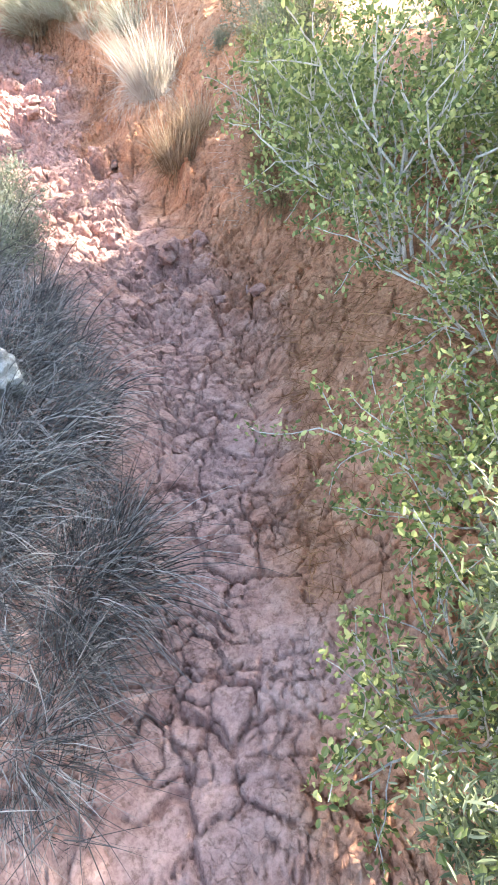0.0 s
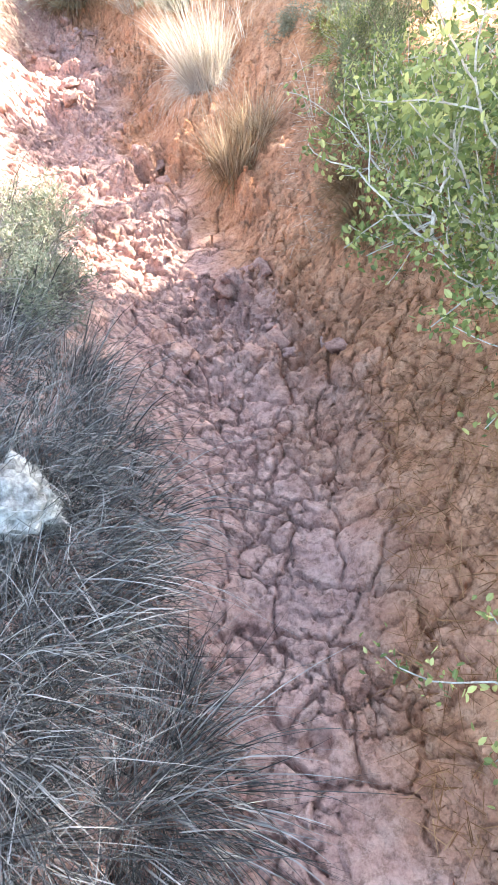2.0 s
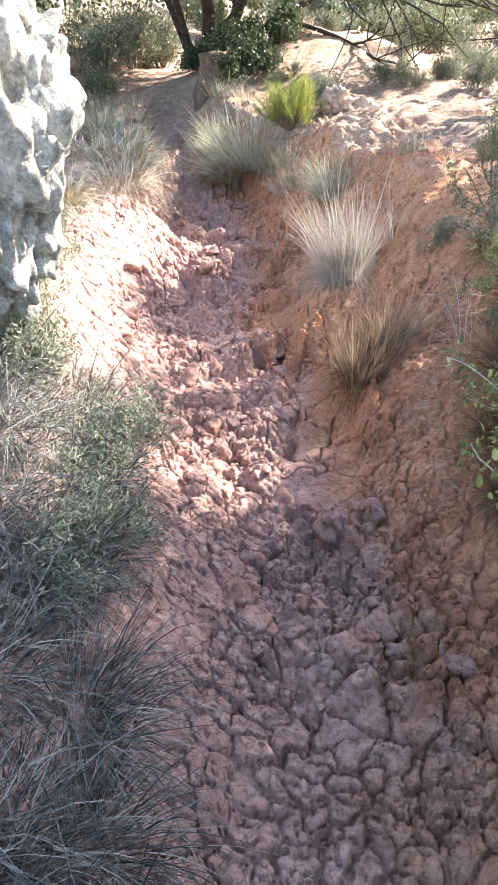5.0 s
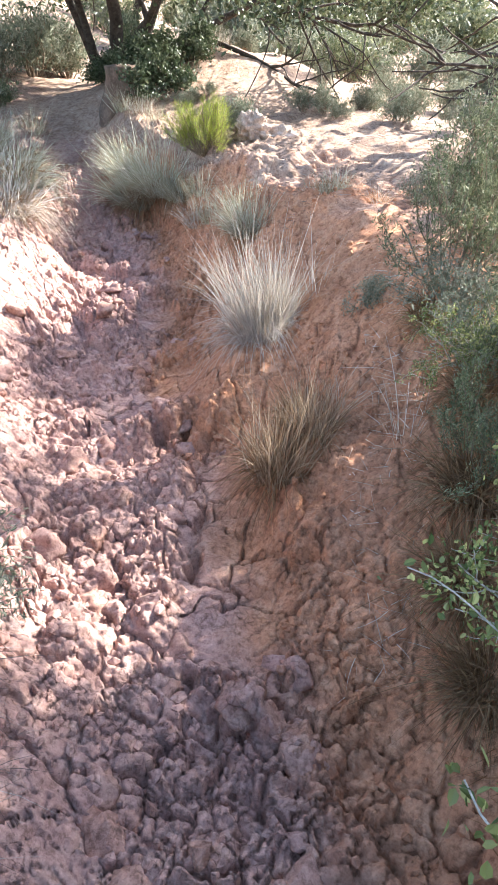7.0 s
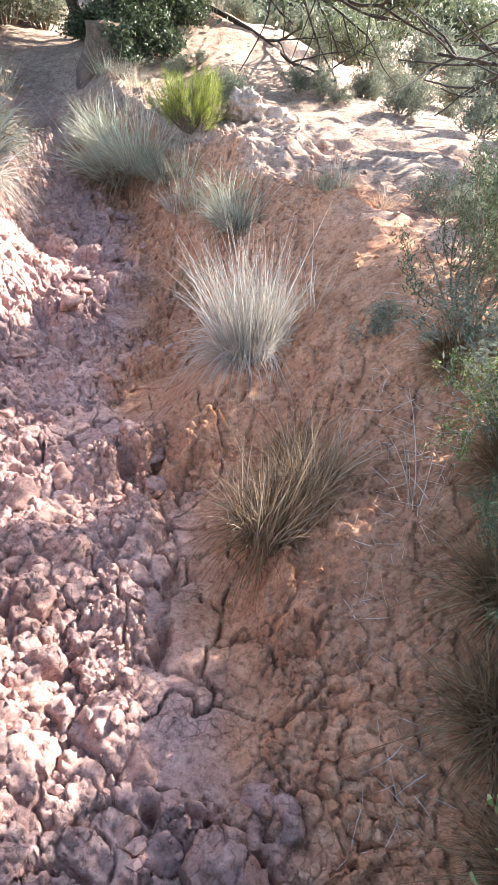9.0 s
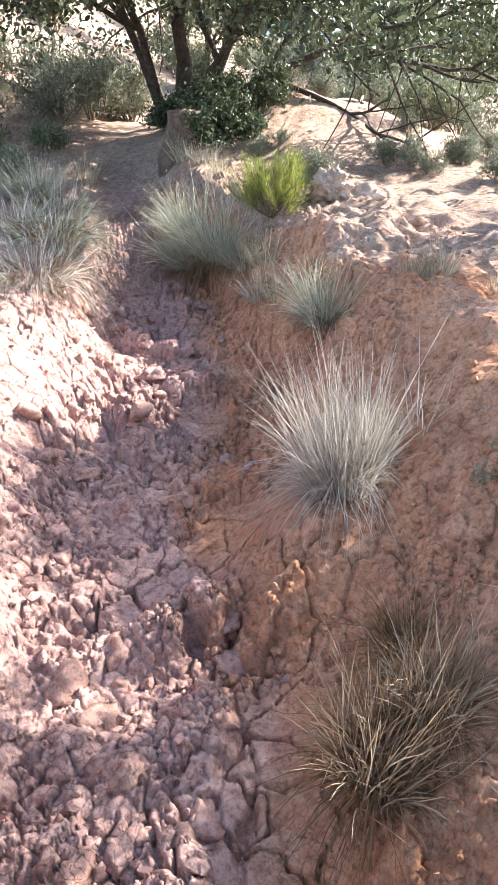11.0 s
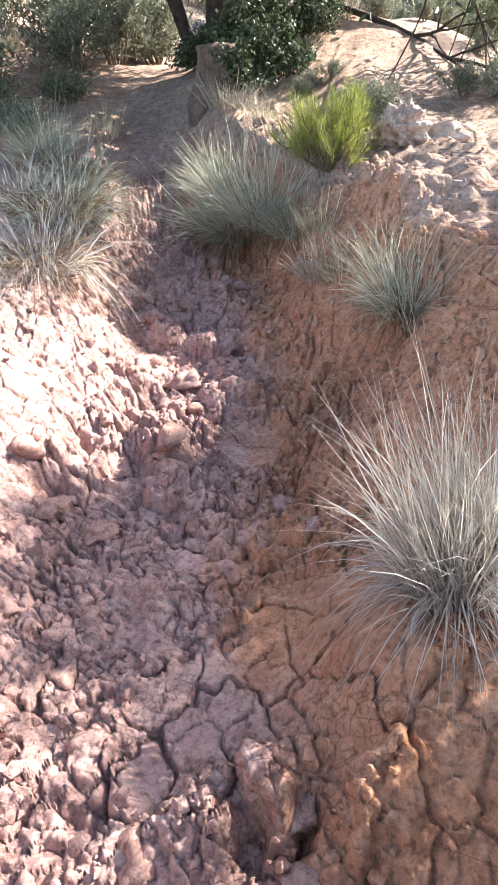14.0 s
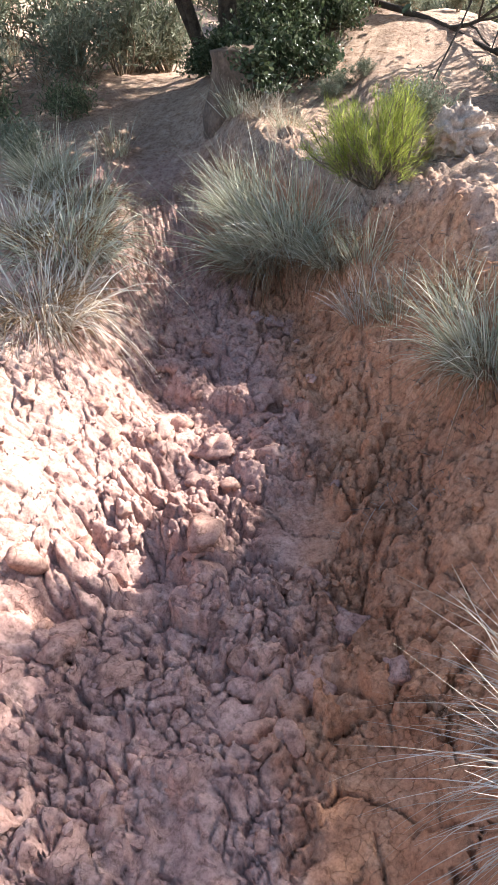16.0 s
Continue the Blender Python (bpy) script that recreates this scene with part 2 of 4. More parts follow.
def soil_of(x, y):
    d = x - gully_value(1, y)
    orange = step(0.0, 0.42, d + 0.22 * fbm(x * 4, y * 4, 51)) * 0.9
    orange = np.maximum(orange, 0.75 * blob(x, y, -0.85, 4.45, 0.28, 0.35))
    crust = step(0.35, 0.9, (land(x, y) + FALL * y - 0.72) * 3 + 0.5 * fbm(x * 3, y * 3, 61)) * step(4.2, 5.6, y)
    crust = np.maximum(crust, step(8, 9.5, y) * 0.8)
    crust = np.maximum(crust, 0.45 * step(-0.5, -1.1, d) * step(3.5, 4.5, y))
    return orange * (1 - 0.6 * crust), crust


SLABS = ((-0.62, 3.27, 0.17, 0.20), (-0.69, 3.60, 0.15, 0.16), (-0.79, 3.92, 0.16, 0.22), (-1.02, 4.62, 0.20, 0.26), (-1.18, 4.86, 0.13, 0.16), (-1.60, 5.72, 0.14, 0.16), (-1.40, 4.45, 0.12, 0.20))
MOUNDS = ((-1.25, 4.20, 0.085, 0.13, 0.12), (-1.11, 4.37, 0.075, 0.09, 0.11), (-0.90, 4.33, 0.10, 0.10, 0.10), (-0.96, 3.58, 0.09, 0.07, 0.09), (-0.51, 3.00, 0.07, 0.07, 0.09), (-0.64, 3.03, 0.05, 0.06, 0.05),
          (-1.93, 5.55, 0.10, 0.09, 0.12), (-2.33, 6.42, 0.13, 0.10, 0.10), (-2.08, 6.38, 0.07, 0.08, 0.08), (-0.62, 1.96, 0.07, 0.07, 0.06), (-1.02, 3.95, 0.07, 0.14, 0.07), (-0.84, 3.28, 0.07, 0.10, 0.06))
HOLES = ((-1.13, 4.24, 0.035, 0.05, 0.10), (-0.69, 3.04, 0.022, 0.028, 0.10), (-1.02, 4.29, 0.025, 0.05, 0.07), (-0.79, 3.50, 0.022, 0.07, 0.09), (-2.18, 5.13, 0.07, 0.06, 0.09), (-0.83, 3.74, 0.018, 0.09, 0.06), (-1.90, 6.42, 0.05, 0.06, 0.09), (-0.20, 1.13, 0.028, 0.028, 0.05), (-2.25, 5.42, 0.06, 0.05, 0.07))
FISSURES = (((-1.22, 4.82), (-1.19, 4.74), (-1.14, 4.66), (-1.10, 4.61), (-1.12, 4.57), (-1.04, 4.46), (-1.02, 4.38)), ((-0.80, 3.42), (-0.70, 3.40), (-0.58, 3.37)), ((-0.60, 3.06), (-0.48, 3.02), (-0.37, 2.94)), ((-0.96, 4.06), (-0.86, 3.92), (-0.80, 3.74), (-0.82, 3.52)),
            ((-0.86, 3.86), (-0.76, 3.84), (-0.66, 3.88)), ((-0.10, 1.24), (0.00, 1.13), (0.12, 1.12)))


def blocks(x, y, size, seed, width):
    """Broken blocks: a rounded height that falls to nothing at the joints, a random value and a tilt for each block, and the distance from the joint."""
    f1, f2, rid = cells(x, y, size, seed)
    k = np.clip((f2 - f1) / (width * size), 0, 1)
    other = np.modf(rid * 71.37)[0]
    tilt = (rid - 0.5) * np.sin(x / size * 2.1 + 40 * other) + (other - 0.5) * np.cos(y / size * 2.3 + 30 * rid)
    return 1 - (1 - k) ** 2.2, other, tilt, f2 - f1


def relief(x, y):
    """Clods, cracks, slabs and crumbs."""
    d = x - gully_value(1, y)
    band = step(1.5, 0.9, -d) * step(1.5, 1.0, d) * step(9.0, 7.8, y)
    top = step(0.85, 1.3, d) * step(5.0, 5.8, y) * step(10, 8.5, y)
    close = step(10.5, 8.3, y) * step(-5.2, -4.2, x) * step(1.9, 1.1, x)
    slab = np.clip(1.6 * sum(blob(x, y, *s) for s in SLABS), 0, 1)
    slab = step(0.35, 0.75, slab + 0.25 * fbm(x * 9, y * 9, 44, 3))
    far = step(1.9, 2.8, y)
    patchy = step(-0.20, 0.18, fbm(x * 2.4, y * 2.4, 57, 3))
    centre = step(0.75, 0.35, -d) * step(0.75, 0.35, d)
    lumpy = band * (0.16 + 0.84 * far) * (0.45 + 0.55 * patchy) * (0.30 + 0.70 * centre) * (1 - 0.93 * slab)
    wx = x + 0.065 * fbm(x * 7, y * 7, 71) + 0.022 * fbm(x * 19, y * 19, 75)
    wy = y + 0.065 * fbm(x * 7, y * 7, 72) + 0.022 * fbm(x * 19, y * 19, 76)
    vx, vy = x + 0.022 * fbm(x * 26, y * 26, 73, 3), y + 0.022 * fbm(x * 26, y * 26, 74, 3)
    h1, r1, t1, e1 = blocks(wx, wy, 0.150, 3, 0.28)
    h2, r2, t2, e2 = blocks(wx + 0.3, wy, 0.082, 13, 0.32)
    h3, r3, t3, e3 = blocks(vx, vy, 0.042, 23, 0.4)
    rough = 1 + 0.9 * fbm(x * 16, y * 16, 95, 3)
    crumple = np.abs(fbm(wx * 8.5, wy * 8.5, 61, 4)) + 0.40 * np.abs(fbm(vx * 19, vy * 19, 62, 3))
    z = lumpy * rough * h1 * (0.036 * step(0.35, 0.85, r1) + 0.016 * t1)
    z = z + lumpy * rough * h2 * (0.022 * step(0.40, 0.90, r2) + 0.010 * t2)
    z = z + (0.10 * band + 0.90 * lumpy) * 0.064 * (crumple - 0.25) * (1 - 0.8 * slab)
    z = z + (0.15 * band + 0.85 * lumpy) * h3 * (0.008 * step(0.5, 0.9, r3) + 0.005 * t3) * (1 - 0.8 * slab)
    z = z + band * 0.014 * np.abs(fbm(vx * 40, vy * 40, 63, 3)) * (0.35 + 0.65 * lumpy) * (1 - 0.6 * slab)
    cracked = band * (1 - 0.45 * far * (1 - centre))
    # cracks: long ones between the slabs, finer ones between the flakes
    gap = np.clip(1.2 - e1 / (0.0075 + 0.005 * r1), 0, 1)
    z = z - cracked * (0.030 + 0.010 * far) * gap * (1 - 0.9 * slab) * (fbm(x * 2.5, y * 2.5, 83) > -0.22)
    h5, r5, t5, e5 = blocks(x + 0.20 * fbm(x * 4, y * 4, 77), y + 0.20 * fbm(x * 4, y * 4, 78), 0.30, 33, 0.3)
    z = z - band * slab * 0.045 * np.clip(1.2 - e5 / (0.008 + 0.006 * fbm(x * 6, y * 6, 79)), 0, 1)
    z = z - band * slab * 0.012 * np.clip(1 - e1 / 0.007, 0, 1) * (fbm(x * 5, y * 5, 84) > 0.05)
    gap = np.clip(1.2 - e2 / (0.0075 + 0.002 * r2), 0, 1)
    z = z - cracked * 0.028 * gap * (1 - slab) * step(-0.12, 0.10, fbm(x * 3, y * 3, 81) + 0.10)
    gap = np.clip(1.1 - e3 / 0.0055, 0, 1)
    z = z - cracked * 0.018 * gap * (1 - slab) * step(-0.05, 0.15, fbm(x * 4, y * 4, 82) + 0.06)
    for line in FISSURES:
        for (ax, ay), (cx, cy) in zip(line, line[1:]):
            ux, uy = cx - ax, cy - ay
            k = np.clip(((vx - ax) * ux + (vy - ay) * uy) / (ux * ux + uy * uy), 0, 1)
            z = z - 0.022 * np.clip(1.25 - np.hypot(vx - ax - k * ux, vy - ay - k * uy) / 0.007, 0, 1)
    for cx, cy, rx, ry, h in MOUNDS:
        q = np.clip(1 - ((wx - cx) / rx) ** 2 / 1.6 - ((wy - cy) / ry) ** 2 / 1.6, 0, 1)
        z = z + h * q ** 0.85 * (0.80 + 0.40 * fbm(x * 14, y * 14, 17, 3))
    for cx, cy, rx, ry, h in HOLES:
        z = z - h * np.exp(-(((vx - cx) / rx) ** 2 + ((vy - cy) / ry) ** 2) ** 2)
    wall = step(0.45, 0.85, d) * step(5.0, 6.2, y)
    z = z + close * (0.035 + 0.05 * lumpy) * fbm(x * 5, y * 5, 91, 3)
    z = z + close * (0.014 + 0.03 * wall + 0.012 * lumpy) * fbm(x * 17, y * 17, 92, 3) * (1 - 0.7 * slab)
    z = z + close * (0.005 + 0.004 * lumpy) * fbm(x * 48, y * 48, 93, 3) * (1 - 0.5 * slab)
    ledge = fbm(x * 1.7, y * 1.7, 97, 4)
    z = z + close * top * (0.040 * step(-0.05, 0.0, ledge) + 0.035 * step(0.14, 0.18, ledge) - 0.03 + 0.05 * fbm(x * 8, y * 8, 98, 4))
    return z


def ground_z(x, y):
    return float(land(x, y) + relief(np.asarray([x], float), np.asarray([y], float))[0])


def axis(a, b, fine, reach, grow=1.14):
    out = list(np.arange(a, b, fine))
    s, v = fine, out[-1]
    hi = []
    while v < reach:
        s *= grow
        v += s
        hi.append(v)
    s, v, lo = fine, a, []
    while v > -reach:
        s *= grow
        v -= s
        lo.append(v)
    return np.array(lo[::-1] + out + hi)


def mesh_of(name, verts, faces, mat=None, smooth=True):
    """A mesh from arrays: verts (n, 3), faces (m, 3 or 4)."""
    verts, faces = np.asarray(verts, np.float32), np.asarray(faces, np.int32)
    me = bpy.data.meshes.new(name)
    k = faces.shape[1]
    me.vertices.add(len(verts))
    me.vertices.foreach_set("co", verts.ravel())
    me.loops.add(faces.size)
    me.loops.foreach_set("vertex_index", faces.ravel())
    me.polygons.add(len(faces))
    me.polygons.foreach_set("loop_start", np.arange(0, faces.size, k, dtype=np.int32))
    me.polygons.foreach_set("use_smooth", np.full(len(faces), smooth))
    me.update(calc_edges=True)
    me.validate()
    if mat:
        me.materials.append(mat)
    return me


def build_ground():
    us, ys = axis(-1.15, 1.20, 0.0060, 900, 1.09), axis(0.50, 7.2, 0.0060, 900, 1.09)
    u, y = np.meshgrid(us, ys)
    u, y = u.ravel(), y.ravel()
    x = u + gully_value(1, np.clip(y, 0.0, 8.4))
    z = land(x, y) + relief(x, y)
    xs = us
    w, h = len(xs), len(ys)
    q = (np.arange(h - 1)[:, None] * w + np.arange(w - 1)[None, :]).ravel()
    me = mesh_of("ground", np.stack([x, y, z], 1), np.stack([q, q + 1, q + w + 1, q + w], 1), CLAY)
    soil, crust = soil_of(x, y)
    for name, values in (("soil", soil), ("crust", crust)):
        me.attributes.new(name, "FLOAT", "POINT").data.foreach_set("value", values.astype(np.float32))
    return tagged(new("ground", me), "cracked dry red clay ground of an eroded gully", "ground", kind="structure")


build_ground()


# ---- builders ----
def part(name, me, parent, label=""):
    ob = new(name, me)
    ob.parent = parent
    return tagged(ob, label)


def thing(name, x, y, label, category, group="", sink=0.0, z=None, kind=""):
    ob = new(name)
    ob.empty_display_size = 0.1
    ob.location = (x, y, (ground_z(x, y) if z is None else z) - sink)
    return tagged(ob, label, category, group, kind)


def strips(root, way, length, width, droop, rng, segments=4):
    """Tapered blades: arrays of root, first direction, length, width and droop."""
    n = len(root)
    t = np.linspace(0, 1, segments + 1)
    way = way / np.linalg.norm(way, axis=1, keepdims=True)
    side = np.cross(way, rng.normal(size=(n, 3)))
    side /= np.linalg.norm(side, axis=1, keepdims=True) + 1e-9
    line = root[:, None] + way[:, None] * (length[:, None] * t)[..., None]
    line = line + rng.normal(size=(n, 1, 3)) * (0.14 * length[:, None] * t ** 2)[..., None]
    line[..., 2] -= droop[:, None] * length[:, None] * t ** 2
    w = (width[:, None] * (1.02 - t) ** 0.6 / 2)[..., None] * side[:, None]
    v = np.stack([line - w, line + w], 2).reshape(-1, 3)
    k = (np.arange(n)[:, None] * (segments + 1) + np.arange(segments)[None]).ravel() * 2
    return v, np.stack([k, k + 1, k + 3, k + 2], 1)


def tuft_meshes(seed, height, spread, blades, lean=(0, 0), mat=None, droop=0.35, width=0.0035, thatch=True, stiff=0.9, base=0.5, skirt=None):
    rng = np.random.default_rng(seed)
    a, r = rng.uniform(0, 2 * np.pi, blades), np.sqrt(rng.uniform(0, 1, blades))
    out = np.stack([np.cos(a), np.sin(a)], 1)
    root = np.column_stack([out * r[:, None] * spread * base + rng.normal(size=(blades, 2)) * 0.012, np.full(blades, -0.03)])
    tiltv = r * rng.uniform(0.25, 1.15, blades) * (1.35 - stiff * 0.5)
    way = np.column_stack([out * tiltv[:, None] + np.array(lean), np.ones(blades)])
    v, f = strips(root, way, height * rng.uniform(0.3, 1.15, blades), width * rng.uniform(0.6, 1.3, blades), droop * rng.uniform(0.2, 1.5, blades), rng)
    green = mesh_of("blade_tuft", v, f, mat)
    if not thatch:
        return green, None
    n = int(blades * 0.9)
    a = rng.uniform(0, 2 * np.pi, n)
    out = np.stack([np.cos(a), np.sin(a)], 1)
    root = np.column_stack([out * (rng.uniform(0.1, 0.5, n) * spread)[:, None], rng.uniform(-0.05, 0.08, n)])
    way = np.column_stack([out * rng.uniform(0.3, 1.0, n)[:, None], rng.uniform(0.05, 0.9, n)])
    v, f = strips(root, way, height * rng.uniform(0.25, 0.75, n), width * rng.uniform(0.5, 1.0, n), rng.uniform(0.5, 1.6, n), rng)
    return green, mesh_of("thatch", v, f, skirt or THATCH)


def grass_tuft(x, y, meshes, label, group, turn=0.0, scale=1.0, sink=0.0, name="grass_tuft"):
    ob = thing(name, x, y, label, "grass tuft", group, sink)
    ob.rotation_euler[2], ob.scale = turn, (scale,) * 3
    part("blade_tuft", meshes[0], ob)
    if meshes[1]:
        part("thatch", meshes[1], ob, "brown dead grass skirt")
    return ob


def leaves(points, size, rng, up=0.3, slim=0.5):
    """Folded pointed leaves at the points."""
    n = len(points)
    way = rng.normal(size=(n, 3))
    way[:, 2] += up
    way /= np.linalg.norm(way, axis=1, keepdims=True)
    side = np.cross(way, rng.normal(size=(n, 3)))
    side /= np.linalg.norm(side, axis=1, keepdims=True)
    fold = np.cross(way, side)
    s = (size * rng.uniform(0.6, 1.25, n))[:, None]
    at = lambda along, out, lift: points + s * (along * way + slim * out * side + lift * fold)
    v = np.stack([points, at(0.30, 0.46, 0.09), at(0.72, 0.40, 0.10), at(1.0, 0.0, 0.02), at(0.72, -0.40, 0.10), at(0.30, -0.46, 0.09)], 1).reshape(-1, 3)
    k = np.arange(n) * 6
    return v, np.concatenate([np.stack([k + a, k + c, k + e], 1) for a, c, e in ((0, 1, 2), (0, 2, 3), (0, 3, 4), (0, 4, 5))])


def tubes(lines, sides=6):
    """Round limbs: each line is (points, radii)."""
    vs, fs, base = [], [], 0
    for pts, rad in lines:
        pts, rad = np.asarray(pts, float), np.asarray(rad, float)
        m = len(pts)
        d = np.gradient(pts, axis=0)
        d /= np.linalg.norm(d, axis=1, keepdims=True) + 1e-9
        ref = np.where(np.abs(d[:, 2:3]) > 0.9, np.array([[1.0, 0, 0]]), np.array([[0, 0, 1.0]]))
        u = np.cross(d, ref)
        u /= np.linalg.norm(u, axis=1, keepdims=True) + 1e-9
        w = np.cross(d, u)
        a = np.linspace(0, 2 * np.pi, sides, endpoint=False)
        ring = pts[:, None] + rad[:, None, None] * (np.cos(a)[None, :, None] * u[:, None] + np.sin(a)[None, :, None] * w[:, None])
        vs.append(ring.reshape(-1, 3))
        i, j = np.arange(m - 1)[:, None] * sides, np.arange(sides)[None]
        k = (j + 1) % sides
        fs.append(np.stack([i + j, i + k, i + sides + k, i + sides + j], -1).reshape(-1, 4) + base)
        base += m * sides
    return np.concatenate(vs), np.concatenate(fs)


def grow(rng, at, way, length, radius, depth, lines, tips, wiggle=0.25, lift=0.1, split=(2, 4), spread=0.8):
    """A limb with its side limbs; the ends of the last ones go to tips."""
    at, way = np.array(at, float), np.array(way, float)
    way /= np.linalg.norm(way)
    n = 6
    pts = [at]
    for k in range(n):
        way = way + rng.normal(size=3) * wiggle * 0.5 + np.array([0, 0, lift * 0.3])
        way /= np.linalg.norm(way)
        pts.append(pts[-1] + way * length / n)
    lines.append((pts, np.linspace(radius, radius * 0.55, n + 1)))
    if depth == 0:
        tips.extend(pts[2:])
        return
    for k in range(rng.integers(split[0], split[1] + 1)):
        p = pts[rng.integers(2, n + 1)]
        side = rng.normal(size=3)
        side -= way * (side @ way)
        side /= np.linalg.norm(side)
        grow(rng, p, way + side * spread * rng.uniform(0.6, 1.3), length * rng.uniform(0.55, 0.8), radius * 0.55, depth - 1, lines, tips, wiggle, lift, split, spread)
    tips.extend(pts[4:])


def shrub_meshes(seed, height, radius, stems, leaf, count, leafmat, barkmat, depth=2, up=0.4, slim=0.5, puff=0.05, stem_r=0.008, lift=0.1, reach=0.55):
    rng = np.random.default_rng(seed)
    lines, tips = [], []
    for k in range(stems):
        a = 2 * np.pi * (k + rng.uniform(0, 0.8)) / stems
        o = np.array([math.cos(a), math.sin(a), 0])
        grow(rng, o * 0.05 * radius + np.array([0, 0, -0.04]), o * radius * rng.uniform(0.3, 1.2) + np.array([0, 0, height * rng.uniform(0.6, 1.0)]), height * reach, stem_r, depth, lines, tips, 0.3, lift)
    tips = np.array(tips)
    p = tips[rng.integers(0, len(tips), count)] + rng.normal(size=(count, 3)) * puff
    p[:, 2] = np.maximum(p[:, 2], 0.01)
    v, f = leaves(p, leaf, rng, up, slim)
    tv, tf = tubes(lines, 5)
    return mesh_of("branch_work", tv, tf, barkmat), mesh_of("foliage", v, f, leafmat, False)


def shrub(name, x, y, meshes, label, group="", turn=0.0, scale=1.0, category="shrub", z=None):
    ob = thing(name, x, y, label, category, group, 0.02, z)
    ob.rotation_euler[2], ob.scale = turn, (scale,) * 3
    part("branch_work", meshes[0], ob)
    part("foliage", meshes[1], ob)
    return ob


def stone_mesh(name, seed, size, mat, rough=0.22, detail=3, pits=0.0, knobs=0.0):
    """An irregular stone or clod: a faceted, pitted, uneven lump."""
    bm = bmesh.new()
    bmesh.ops.create_icosphere(bm, subdivisions=detail, radius=1.0)
    o = Vector((seed * 7.3, seed * 3.1, seed * 1.7))
    rng = random.Random(seed)
    cuts = [(Vector((rng.gauss(0, 1), rng.gauss(0, 1), rng.gauss(0, 1))).normalized(), rng.uniform(0.5, 0.9)) for _ in range(8)]
    for v in bm.verts:
        p = v.co.copy()
        for n, d in cuts:
            k = p.dot(n)
            if k > d:
                p -= n * (k - d) * 0.85
        p *= 1 + rough * noise.fractal(p * 1.3 + o, 1.0, 2.0, 4) + 0.6 * rough * noise.noise(p * 4.1 + o)
        if pits:
            p *= 1 - pits * max(0.0, noise.noise(p * 2.6 + o) - 0.12) * 2.2
        if knobs:
            p *= 1 + knobs * (abs(noise.noise(p * 7 + o)) + 0.6 * noise.noise(p * 13 + o) - 0.25)
        v.co = Vector((p.x * size[0], p.y * size[1], p.z * size[2]))
    me = bpy.data.meshes.new(name)
    bm.to_mesh(me)
    bm.free()
    me.polygons.foreach_set("use_smooth", np.full(len(me.polygons), detail > 2))
    me.materials.append(mat)
    return me


# ---- esparto and dry grass along the gully ----
BIG = [tuft_meshes(10 + k, 0.60, 0.34, 900, (-0.12, -0.06), ESPARTO, droop=0.5, width=0.0050, stiff=0.5) for k in range(3)]
PALE = [tuft_meshes(20 + k, 0.52, 0.26, 900, (-0.14, 0.0), STRAW, stiff=1.75, droop=0.24, width=0.0036, base=0.34, skirt=STRAW) for k in range(2)]
DRY = [tuft_meshes(30 + k, 0.40, 0.24, 700, (-0.02, -0.04), (DRY_STRAW, DRY_STRAW, THATCH)[k], droop=(0.4, 0.25, 0.8)[k], width=0.0038, stiff=(1.7, 1.8, 0.7)[k], base=0.36) for k in range(3)]
MOP = [tuft_meshes(36 + k, 0.50, 0.36, 700, (0.1, -0.12), (STRAW, ESPARTO)[k], droop=0.95, width=0.0048, stiff=0.2) for k in range(2)]
SMALL = [tuft_meshes(40 + k, 0.26, 0.16, 170, (0, 0), ESPARTO if k else STRAW, droop=0.3, width=0.003) for k in range(3)]
SPARSE = [tuft_meshes(50 + k, 0.34, 0.12, 26, (0, 0), STRAW, droop=0.12, width=0.003, thatch=False) for k in range(2)]

